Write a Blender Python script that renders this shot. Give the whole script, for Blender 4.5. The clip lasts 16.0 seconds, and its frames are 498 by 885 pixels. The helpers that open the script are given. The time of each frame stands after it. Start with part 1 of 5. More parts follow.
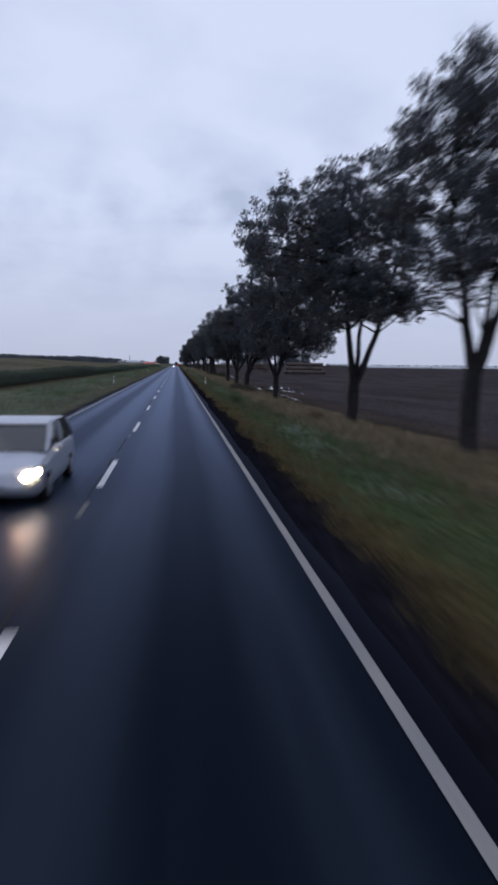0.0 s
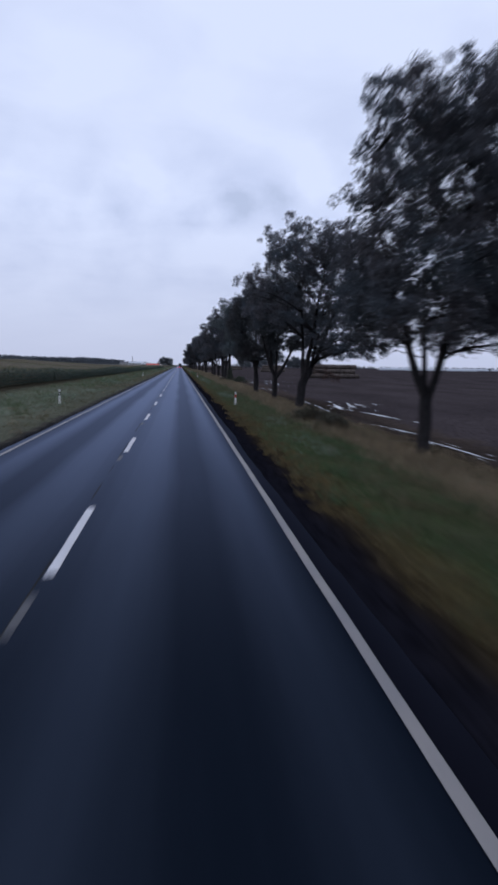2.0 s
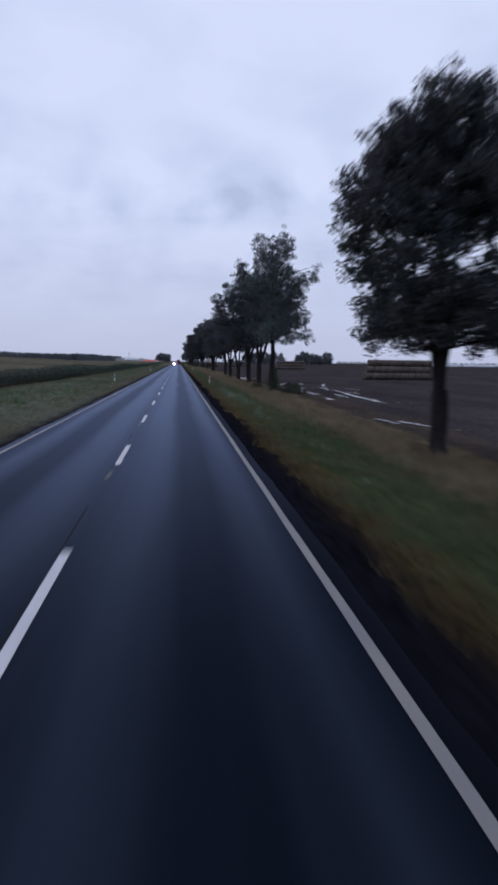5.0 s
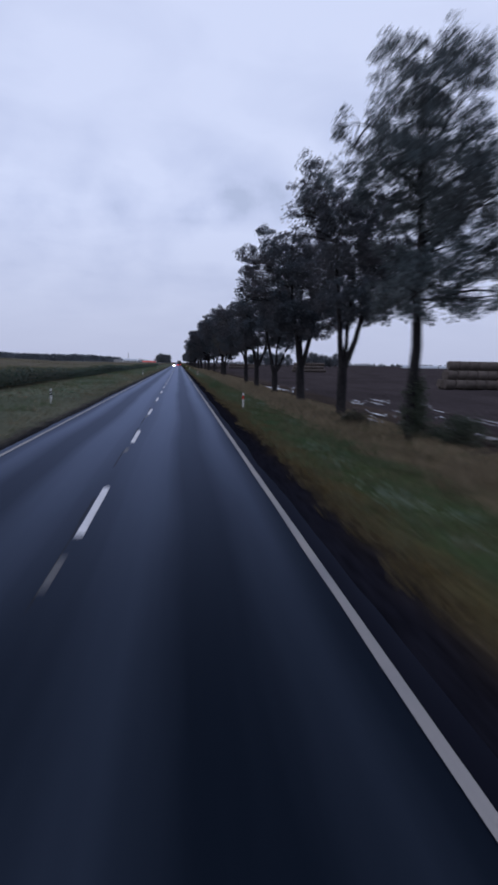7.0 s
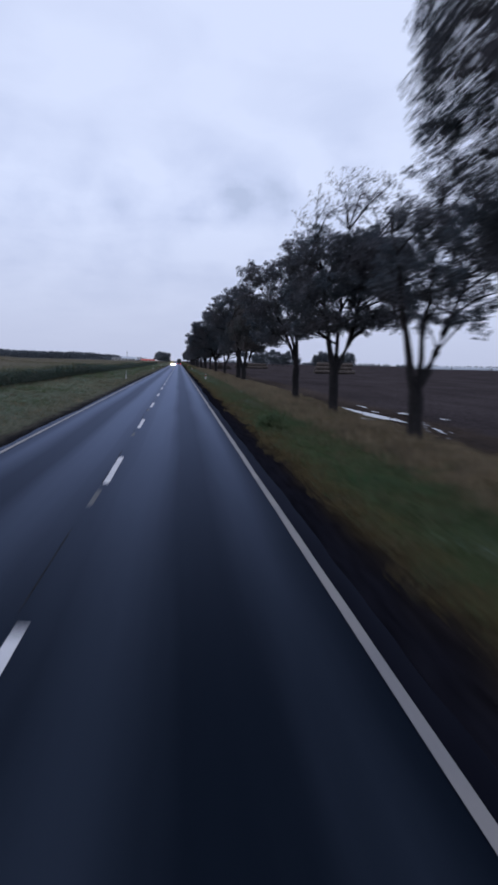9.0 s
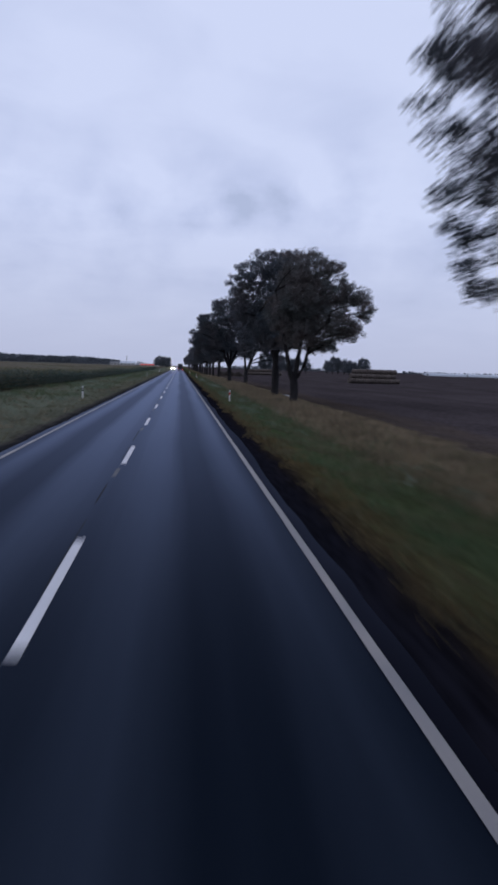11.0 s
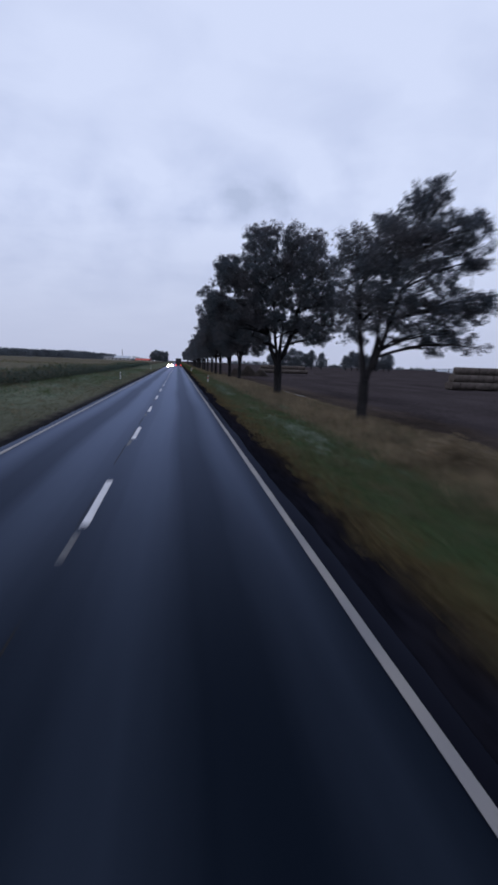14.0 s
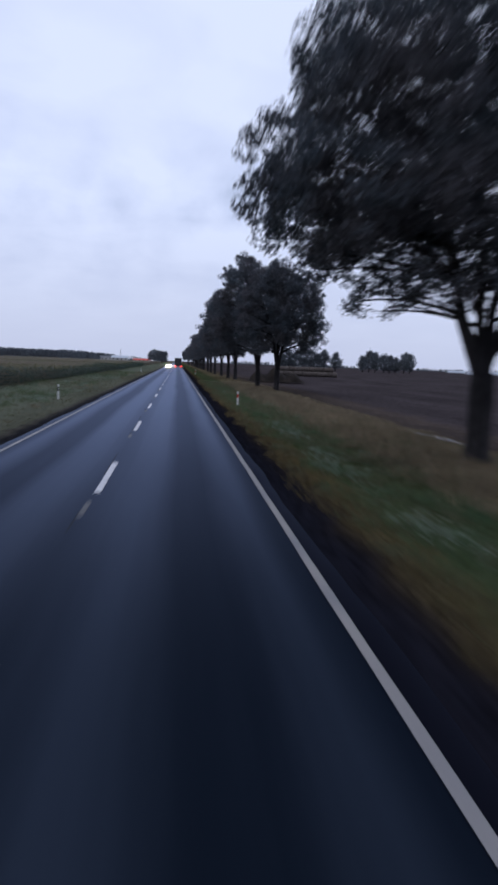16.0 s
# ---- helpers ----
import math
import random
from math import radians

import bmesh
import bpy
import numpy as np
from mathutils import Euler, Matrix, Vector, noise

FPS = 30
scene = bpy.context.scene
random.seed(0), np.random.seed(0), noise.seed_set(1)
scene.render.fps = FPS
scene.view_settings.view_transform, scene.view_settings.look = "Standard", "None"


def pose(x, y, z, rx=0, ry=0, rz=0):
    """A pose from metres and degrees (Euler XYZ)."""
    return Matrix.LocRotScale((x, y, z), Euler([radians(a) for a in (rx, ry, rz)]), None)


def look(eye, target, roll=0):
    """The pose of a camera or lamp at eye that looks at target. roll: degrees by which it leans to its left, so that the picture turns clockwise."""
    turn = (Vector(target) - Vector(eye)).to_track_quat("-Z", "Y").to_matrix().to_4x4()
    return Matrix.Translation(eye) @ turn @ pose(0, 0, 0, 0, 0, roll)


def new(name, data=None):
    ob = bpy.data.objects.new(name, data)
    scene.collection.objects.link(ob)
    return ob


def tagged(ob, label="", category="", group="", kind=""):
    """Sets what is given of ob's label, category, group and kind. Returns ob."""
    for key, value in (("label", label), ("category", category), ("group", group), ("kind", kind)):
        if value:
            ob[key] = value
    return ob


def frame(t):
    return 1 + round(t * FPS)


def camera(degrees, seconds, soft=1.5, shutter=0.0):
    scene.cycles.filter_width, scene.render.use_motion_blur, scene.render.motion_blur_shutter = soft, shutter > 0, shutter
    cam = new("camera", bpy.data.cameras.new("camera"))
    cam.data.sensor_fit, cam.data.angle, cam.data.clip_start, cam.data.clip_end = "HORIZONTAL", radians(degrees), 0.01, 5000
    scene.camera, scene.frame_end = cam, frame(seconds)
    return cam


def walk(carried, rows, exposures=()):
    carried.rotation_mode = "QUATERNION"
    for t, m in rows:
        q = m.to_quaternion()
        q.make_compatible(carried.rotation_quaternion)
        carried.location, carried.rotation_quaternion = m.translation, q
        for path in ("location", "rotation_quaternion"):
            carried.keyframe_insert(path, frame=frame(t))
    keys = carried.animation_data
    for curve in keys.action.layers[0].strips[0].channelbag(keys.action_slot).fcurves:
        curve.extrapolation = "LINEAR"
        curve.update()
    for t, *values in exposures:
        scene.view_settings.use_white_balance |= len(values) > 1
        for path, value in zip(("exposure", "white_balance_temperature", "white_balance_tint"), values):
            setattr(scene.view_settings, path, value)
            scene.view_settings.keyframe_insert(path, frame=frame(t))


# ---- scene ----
# The camera rides 2.77 m above a straight country road that runs along +y; x = 0 is the road's centre line.
cam = camera(42.17, 16.0, soft=3.2, shutter=0.8)
ROWS = [
    # seconds, x, y, z, yaw, pitch, roll
    (0.0, 1.698, -14.46, 2.770, -6.49, -6.92, 0.78),
    (0.5, 1.725, -3.99, 2.768, -6.37, -6.65, 0.72),
    (1.0, 1.719, 6.12, 2.769, -6.36, -6.85, 0.80),
    (1.5, 1.721, 16.50, 2.760, -6.21, -6.73, 0.87),
    (2.0, 1.676, 27.58, 2.753, -6.19, -6.77, 0.92),
    (2.5, 1.642, 37.87, 2.768, -6.13, -6.68, 0.93),
    (3.0, 1.613, 48.31, 2.770, -6.21, -7.13, 1.01),
    (3.5, 1.593, 58.84, 2.762, -6.37, -6.61, 0.82),
    (4.0, 1.617, 69.41, 2.770, -6.34, -6.81, 0.76),
    (6.5, 1.602, 122.90, 2.771, -6.25, -7.20, 0.78),
    (7.0, 1.559, 133.77, 2.763, -6.29, -7.00, 0.95),
    (7.5, 1.558, 144.68, 2.767, -6.33, -6.46, 1.19),
    (8.0, 1.560, 155.56, 2.762, -6.45, -7.10, 1.33),
    (8.5, 1.599, 166.48, 2.770, -6.39, -6.31, 1.18),
    (9.0, 1.585, 177.53, 2.765, -6.35, -7.08, 1.40),
    (9.5, 1.594, 188.53, 2.773, -6.17, -5.97, 1.30),
    (12.0, 1.449, 244.31, 2.756, -6.42, -6.94, 2.02),
    (12.5, 1.471, 255.46, 2.751, -6.38, -6.67, 1.89),
    (13.0, 1.436, 266.64, 2.759, -6.49, -6.87, 1.97),
    (13.5, 1.464, 277.94, 2.763, -6.44, -6.44, 1.67),
    (14.0, 1.468, 289.31, 2.764, -6.53, -7.00, 2.03),
    (14.5, 1.509, 300.44, 2.766, -6.55, -6.97, 1.89),
    (15.0, 1.524, 311.94, 2.771, -6.63, -6.54, 1.97),
    (15.5, 1.556, 323.26, 2.765, -6.54, -6.80, 2.15),
    (16.0, 1.577, 334.57, 2.768, -6.56, -6.98, 2.13),
]


def ahead(x, y, z, yaw, pitch, roll):
    a, p = radians(yaw), radians(pitch)
    eye = Vector((x, y, z))
    return look(eye, eye + 50 * Vector((-math.sin(a) * math.cos(p), math.cos(a) * math.cos(p), math.sin(p))), roll)


walk(cam, [(t, ahead(*row)) for t, *row in ROWS], exposures=[
    # seconds, stops, kelvin, tint
    (0.0, 0.0, 6470, 9), (0.5, 0.02, 6450, 9), (1.5, 0.12, 6360, 10), (2.5, 0.06, 6365, 10), (3.0, 0.0, 6370, 10), (3.5, 0.04, 6375, 10), (4.0, 0.06, 6380, 10), (6.5, -0.09, 6270, 14), (7.0, -0.03, 6310, 12), (8.0, 0.08, 6350, 10), (9.5, 0.07, 6350, 10), (9.7, 0.02, 6345, 10),
    (12.0, -0.08, 6290, 14), (12.5, -0.03, 6310, 13), (13.0, 0.02, 6370, 9), (14.0, 0.0, 6380, 10), (14.5, -0.07, 6340, 10), (15.5, 0.02, 6290, 11), (16.0, 0.16, 6370, 10)])


# ---- light: an overcast evening sky ----
def overcast_world():
    world = bpy.data.worlds.new("overcast_evening")
    scene.world = world
    world.use_nodes = True
    nt = world.node_tree
    nt.nodes.clear()
    N, L = nt.nodes.new, nt.links.new
    out, bg = N("ShaderNodeOutputWorld"), N("ShaderNodeBackground")
    sky = N("ShaderNodeTexSky")
    sky.sky_type, sky.sun_disc = "NISHITA", False
    sky.sun_elevation, sky.sun_rotation = radians(SUN_HEIGHT), radians(SUN_TURN)
    sky.air_density, sky.dust_density = 1.0, 3.0
    dim = N("ShaderNodeVectorMath")
    dim.operation = "SCALE"
    dim.inputs["Scale"].default_value = 0.05
    L(sky.outputs[0], dim.inputs[0])
    # the cloud layer, seen as a flat ceiling high above
    co, sep = N("ShaderNodeTexCoord"), N("ShaderNodeSeparateXYZ")
    L(co.outputs["Generated"], sep.inputs[0])
    up = N("ShaderNodeMath")
    up.operation = "MAXIMUM"
    up.inputs[1].default_value = 0.0
    L(sep.outputs[2], up.inputs[0])
    lift = N("ShaderNodeMath")
    lift.operation = "ADD"
    lift.inputs[1].default_value = 0.20
    L(up.outputs[0], lift.inputs[0])
    flat = N("ShaderNodeVectorMath")
    flat.operation = "DIVIDE"
    comb = N("ShaderNodeCombineXYZ")
    for i in range(3):
        L(lift.outputs[0], comb.inputs[i])
    L(co.outputs["Generated"], flat.inputs[0])
    L(comb.outputs[0], flat.inputs[1])
    n1, n2 = N("ShaderNodeTexNoise"), N("ShaderNodeTexNoise")
    n1.inputs["Scale"].default_value, n1.inputs["Detail"].default_value, n1.inputs["Roughness"].default_value = 3.4, 5, 0.46
    n2.inputs["Scale"].default_value, n2.inputs["Detail"].default_value = 0.9, 2
    n1.inputs["Distortion"].default_value = 0.4
    L(flat.outputs[0], n1.inputs["Vector"])
    L(flat.outputs[0], n2.inputs["Vector"])
    mix = N("ShaderNodeMath")
    mix.operation = "MULTIPLY_ADD"
    mix.inputs[1].default_value = 0.50
    half = N("ShaderNodeMath")
    half.operation = "MULTIPLY"
    half.inputs[1].default_value = 0.50
    L(n1.outputs["Fac"], mix.inputs[0])
    L(n2.outputs["Fac"], half.inputs[0])
    L(half.outputs[0], mix.inputs[2])
    # heaped clouds low in the sky
    n3, rise, fall, both, puff = N("ShaderNodeTexNoise"), N("ShaderNodeMapRange"), N("ShaderNodeMapRange"), N("ShaderNodeMath"), N("ShaderNodeMath")
    frayed = N("ShaderNodeTexNoise")
    frayed.inputs["Scale"].default_value, frayed.inputs["Detail"].default_value, frayed.inputs["Roughness"].default_value = 14.0, 5, 0.55
    L(co.outputs["Generated"], frayed.inputs["Vector"])
    n3.inputs["Scale"].default_value, n3.inputs["Detail"].default_value, n3.inputs["Roughness"].default_value = 9.5, 5, 0.5
    L(co.outputs["Generated"], n3.inputs["Vector"])
    for r, lo, hi, a, z in ((rise, 0.02, 0.13, 0.0, 0.75), (fall, 0.24, 0.34, 1.0, 0.12)):
        r.inputs["From Min"].default_value, r.inputs["From Max"].default_value = lo, hi
        r.inputs["To Min"].default_value, r.inputs["To Max"].default_value = a, z
        L(up.outputs[0], r.inputs["Value"])
    both.operation = "MULTIPLY"
    L(rise.outputs[0], both.inputs[0])
    L(fall.outputs[0], both.inputs[1])
    centred = N("ShaderNodeMath")
    centred.operation = "SUBTRACT"
    centred.inputs[1].default_value = 0.48
    L(n3.outputs["Fac"], centred.inputs[0])
    puff.operation = "MULTIPLY_ADD"
    L(centred.outputs[0], puff.inputs[0])
    L(both.outputs[0], puff.inputs[1])
    L(mix.outputs[0], puff.inputs[2])
    # single darker and brighter heaps ahead, their edges broken up by the same noise
    last = puff.outputs[0]
    for toward, radius, amount in CLOUDS:
        near, shape, ragged, heap = N("ShaderNodeVectorMath"), N("ShaderNodeMapRange"), N("ShaderNodeMath"), N("ShaderNodeMath")
        near.operation, shape.interpolation_type = "DISTANCE", "SMOOTHSTEP"
        near.inputs[1].default_value = Vector(toward).normalized()
        L(co.outputs["Generated"], near.inputs[0])
        ragged.operation = "MULTIPLY_ADD"
        ragged.inputs[1].default_value = 3.2 * radius
        L(frayed.outputs["Fac"], ragged.inputs[0])
        L(near.outputs["Value"], ragged.inputs[2])
        shape.inputs["From Min"].default_value, shape.inputs["From Max"].default_value = 2.9 * radius, 1.5 * radius
        L(ragged.outputs[0], shape.inputs["Value"])
        heap.operation = "MULTIPLY_ADD"
        heap.inputs[1].default_value = amount
        L(shape.outputs[0], heap.inputs[0])
        L(last, heap.inputs[2])
        last = heap.outputs[0]
    ramp = N("ShaderNodeValToRGB")
    ramp.color_ramp.elements[0].position, ramp.color_ramp.elements[0].color = 0.24, (0.485, 0.555, 0.755, 1)
    ramp.color_ramp.elements.new(0.38).color = (0.585, 0.655, 0.88, 1)
    ramp.color_ramp.elements[2].position, ramp.color_ramp.elements[2].color = 0.62, (0.70, 0.77, 0.99, 1)
    L(last, ramp.inputs[0])
    # the layer thickens and greys towards the horizon
    low = N("ShaderNodeMapRange")
    low.inputs["From Min"].default_value, low.inputs["From Max"].default_value = 0.0, 0.22
    L(up.outputs[0], low.inputs["Value"])
    band = N("ShaderNodeMix")
    band.data_type = "RGBA"
    band.inputs["A"].default_value = (0.535, 0.58, 0.76, 1)
    L(low.outputs[0], band.inputs["Factor"])
    L(ramp.outputs[0], band.inputs["B"])
    add = N("ShaderNodeMix")
    add.data_type = "RGBA"
    add.inputs["Factor"].default_value = 0.88
    L(dim.outputs[0], add.inputs["A"])
    L(band.outputs["Result"], add.inputs["B"])
    # the evening glow lies ahead; the sky is dimmer behind and overhead
    dot, dusk, shade = N("ShaderNodeVectorMath"), N("ShaderNodeMapRange"), N("ShaderNodeVectorMath")
    dot.operation, shade.operation, dusk.interpolation_type = "DOT_PRODUCT", "SCALE", "SMOOTHSTEP"
    dot.inputs[1].default_value = (-0.14, 0.96, 0.24)
    dusk.inputs["From Min"].default_value, dusk.inputs["From Max"].default_value = -0.6, 0.9
    dusk.inputs["To Min"].default_value, dusk.inputs["To Max"].default_value = 0.82, 1.05
    L(co.outputs["Generated"], dot.inputs[0])
    L(dot.outputs["Value"], dusk.inputs["Value"])
    L(add.outputs["Result"], shade.inputs[0])
    L(dusk.outputs[0], shade.inputs["Scale"])
    L(shade.outputs[0], bg.inputs["Color"])
    bg.inputs["Strength"].default_value = SKY
    L(bg.outputs[0], out.inputs[0])


SKY, SUN_TURN, SUN_HEIGHT = 1.0, -100, 42
CLOUDS = [((-0.211, 0.950, 0.232), 0.040, -0.16), ((0.079, 0.971, 0.226), 0.036, -0.16), ((0.020, 0.977, 0.212), 0.034, -0.14), ((-0.084, 0.979, 0.187), 0.036, -0.12), ((-0.150, 0.968, 0.200), 0.030, -0.10),
          ((0.150, 0.955, 0.240), 0.040, -0.12), ((-0.130, 0.965, 0.215), 0.034, 0.10), ((-0.040, 0.972, 0.232), 0.034, 0.10), ((-0.110, 0.975, 0.168), 0.034, 0.08)]
overcast_world()
sun = new("sun", bpy.data.lights.new("sun", "SUN"))
sun.data.energy, sun.data.angle, sun.data.color = 0.3, radians(90), (1.0, 0.93, 0.85)
sun.matrix_world = look((60 * math.sin(radians(SUN_TURN)), 60 * math.cos(radians(SUN_TURN)), 60 * math.tan(radians(SUN_HEIGHT))), (0, 0, 0))


# ---- materials ----
def mat(name, colour, rough=0.8, spread=0.25, scale=4.0, fine=40.0, bump=0.0, bump_scale=None, metal=0.0, random_by=None, random_amount=0.3, second=None, second_scale=0.6, spec=0.5, stretch=(1, 1, 1)):
    """A two-scale noise material: broad patches of a second colour, fine grain, bump."""
    m = bpy.data.materials.new(name)
    m.use_nodes = True
    nt = m.node_tree
    N, L = nt.nodes.new, nt.links.new
    b = nt.nodes["Principled BSDF"]
    b.inputs["Roughness"].default_value, b.inputs["Metallic"].default_value = rough, metal
    b.inputs["Specular IOR Level"].default_value = min(spec, 0.08) if rough >= 0.8 else spec
    co, mp = N("ShaderNodeTexCoord"), N("ShaderNodeMapping")
    mp.inputs["Scale"].default_value = stretch
    L(co.outputs["Object"], mp.inputs["Vector"])
    broad, grain = N("ShaderNodeTexNoise"), N("ShaderNodeTexNoise")
    broad.inputs["Scale"].default_value, broad.inputs["Detail"].default_value = second_scale, 5
    grain.inputs["Scale"].default_value, grain.inputs["Detail"].default_value = scale, 8
    for n in (broad, grain):
        L(mp.outputs[0], n.inputs["Vector"])
    c2 = second or [v * (1 - spread) for v in colour]
    r = N("ShaderNodeValToRGB")
    r.color_ramp.elements[0].position, r.color_ramp.elements[1].position = 0.38, 0.62
    r.color_ramp.elements[0].color, r.color_ramp.elements[1].color = (*colour, 1), (*c2, 1)
    L(broad.outputs["Fac"], r.inputs[0])
    v = N("ShaderNodeMapRange")
    v.inputs["From Min"].default_value, v.inputs["From Max"].default_value = 0.3, 0.7
    v.inputs["To Min"].default_value, v.inputs["To Max"].default_value = 1 - spread, 1 + spread
    L(grain.outputs["Fac"], v.inputs["Value"])
    mul = N("ShaderNodeVectorMath")
    mul.operation = "SCALE"
    L(r.outputs[0], mul.inputs[0])
    L(v.outputs[0], mul.inputs["Scale"])
    last = mul.outputs[0]
    if random_by:
        src = N("ShaderNodeNewGeometry") if random_by == "island" else N("ShaderNodeObjectInfo")
        rr = N("ShaderNodeMapRange")
        rr.inputs["To Min"].default_value, rr.inputs["To Max"].default_value = 1 - random_amount, 1 + random_amount
        L(src.outputs["Random Per Island" if random_by == "island" else "Random"], rr.inputs["Value"])
        m2 = N("ShaderNodeVectorMath")
        m2.operation = "SCALE"
        L(last, m2.inputs[0])
        L(rr.outputs[0], m2.inputs["Scale"])
        last = m2.outputs[0]
    L(last, b.inputs["Base Color"])
    if bump:
        bn, bt = N("ShaderNodeBump"), N("ShaderNodeTexNoise")
        bt.inputs["Scale"].default_value, bt.inputs["Detail"].default_value = bump_scale or fine, 6
        L(mp.outputs[0], bt.inputs["Vector"])
        bn.inputs["Strength"].default_value, bn.inputs["Distance"].default_value = min(bump, 1.0), 0.02
        L(bt.outputs["Fac"], bn.inputs["Height"])
        L(bn.outputs[0], b.inputs["Normal"])
    return m


def leaf_mat(name, colour, second, through_light=0.42, amount=0.18):
    m = mat(name, colour, rough=0.55, spread=0.15, scale=3.0, second=second, second_scale=0.35, random_by="island", random_amount=amount, spec=0.3)
    nt = m.node_tree
    b, out = nt.nodes["Principled BSDF"], nt.nodes["Material Output"]
    tr, mx = nt.nodes.new("ShaderNodeBsdfTranslucent"), nt.nodes.new("ShaderNodeMixShader")
    mx.inputs[0].default_value = through_light
    nt.links.new(b.inputs["Base Color"].links[0].from_socket, tr.inputs[0])
    nt.links.new(b.outputs[0], mx.inputs[1])
    nt.links.new(tr.outputs[0], mx.inputs[2])
    nt.links.new(mx.outputs[0], out.inputs[0])
    return m


def glow(name, colour, strength):
    m = bpy.data.materials.new(name)
    m.use_nodes = True
    b = m.node_tree.nodes["Principled BSDF"]
    b.inputs["Base Color"].default_value = (*colour, 1)
    b.inputs["Emission Color"].default_value, b.inputs["Emission Strength"].default_value = (*colour, 1), strength
    return m


def asphalt_mat():
    """Damp asphalt: fine stone grain, polished wheel tracks along the lanes, darker joints and patches."""
    m = bpy.data.materials.new("damp_asphalt")
    m.use_nodes = True
    nt = m.node_tree
    N, L = nt.nodes.new, nt.links.new
    b = nt.nodes["Principled BSDF"]
    co, sep = N("ShaderNodeTexCoord"), N("ShaderNodeSeparateXYZ")
    L(co.outputs["Object"], sep.inputs[0])
    wob = N("ShaderNodeTexNoise")
    wob.inputs["Scale"].default_value = 0.05
    L(co.outputs["Object"], wob.inputs["Vector"])
    off = N("ShaderNodeMath")
    off.operation = "MULTIPLY_ADD"
    off.inputs[1].default_value = 0.5
    L(wob.outputs["Fac"], off.inputs[0])
    L(sep.outputs[0], off.inputs[2])
    off2 = N("ShaderNodeMath")
    off2.operation = "MULTIPLY_ADD"
    off2.inputs[1].default_value = 0.12
    L(wob.outputs["Fac"], off2.inputs[0])
    L(sep.outputs[0], off2.inputs[2])
    track = N("ShaderNodeMath")          # wheel tracks near x = 0.95 and 3.0, mirrored
    track.operation = "ABSOLUTE"
    shift = N("ShaderNodeMath")
    shift.operation = "SUBTRACT"
    shift.inputs[1].default_value = 0.25
    L(off.outputs[0], shift.inputs[0])
    L(shift.outputs[0], track.inputs[0])
    ramp = N("ShaderNodeValToRGB")
    e = ramp.color_ramp.elements
    e[0].position, e[0].color = 0.0, (0.30, 0.30, 0.30, 1)
    e[1].position, e[1].color = 1.0, (0.0, 0.0, 0.0, 1)
    for p, v in ((0.10, 0.42), (0.18, 0.78), (0.245, 0.86), (0.33, 0.40), (0.40, 0.10), (0.54, 0.08), (0.63, 0.38), (0.71, 0.56), (0.785, 0.20), (0.83, 0.03), (0.88, 0.0)):
        k = e.new(p)
        k.color = (v, v, v, 1)
    scaled = N("ShaderNodeMath")
    scaled.operation = "DIVIDE"
    scaled.inputs[1].default_value = 4.2
    L(track.outputs[0], scaled.inputs[0])
    L(scaled.outputs[0], ramp.inputs[0])
    mp = N("ShaderNodeMapping")
    mp.inputs["Scale"].default_value = (1.0, 0.06, 1.0)
    L(co.outputs["Object"], mp.inputs["Vector"])
    streak, grain, patch = N("ShaderNodeTexNoise"), N("ShaderNodeTexNoise"), N("ShaderNodeTexNoise")
    streak.inputs["Scale"].default_value, streak.inputs["Detail"].default_value = 2.2, 4
    grain.inputs["Scale"].default_value, grain.inputs["Detail"].default_value = 90, 3
    patch.inputs["Scale"].default_value, patch.inputs["Detail"].default_value = 0.8, 3
    L(mp.outputs[0], streak.inputs["Vector"])
    L(co.outputs["Object"], grain.inputs["Vector"])
    L(mp.outputs[0], patch.inputs["Vector"])
    tone = N("ShaderNodeMath")
    tone.operation = "MULTIPLY_ADD"
    tone.inputs[1].default_value = 0.6
    L(streak.outputs["Fac"], tone.inputs[0])
    L(ramp.outputs[0], tone.inputs[2])
    tone2 = N("ShaderNodeMath")
    tone2.operation = "MULTIPLY_ADD"
    tone2.inputs[1].default_value = 0.5
    L(grain.outputs["Fac"], tone2.inputs[0])
    L(tone.outputs[0], tone2.inputs[2])
    base = N("ShaderNodeMapRange")
    base.inputs["From Min"].default_value, base.inputs["From Max"].default_value = 0.65, 1.6
    L(tone2.outputs[0], base.inputs["Value"])
    col = N("ShaderNodeMix")
    col.data_type = "RGBA"
    col.inputs["A"].default_value, col.inputs["B"].default_value = (0.0062, 0.0095, 0.0160, 1), (0.0235, 0.0315, 0.0480, 1)
    L(base.outputs[0], col.inputs["Factor"])
    outer_strip, soil = N("ShaderNodeMapRange"), N("ShaderNodeMix")       # darker tone outside the right edge line
    outer_strip.inputs["From Min"].default_value, outer_strip.inputs["From Max"].default_value = 3.50, 3.62
    L(off2.outputs[0], outer_strip.inputs["Value"])
    soil.data_type = "RGBA"
    soil.inputs["B"].default_value = (0.0058, 0.0063, 0.0105, 1)
    L(outer_strip.outputs[0], soil.inputs["Factor"])
    L(col.outputs["Result"], soil.inputs["A"])
    nt.nodes.remove(b)
    dull, shine, mixed, facing = N("ShaderNodeBsdfDiffuse"), N("ShaderNodeBsdfGlossy"), N("ShaderNodeMixShader"), N("ShaderNodeLayerWeight")
    L(soil.outputs["Result"], dull.inputs["Color"])
    shine.inputs["Color"].default_value = (0.63, 0.73, 1.0, 1)
    rough = N("ShaderNodeMapRange")
    rough.inputs["From Min"].default_value, rough.inputs["From Max"].default_value = 0.3, 0.7
    rough.inputs["To Min"].default_value, rough.inputs["To Max"].default_value = 0.34, 0.48
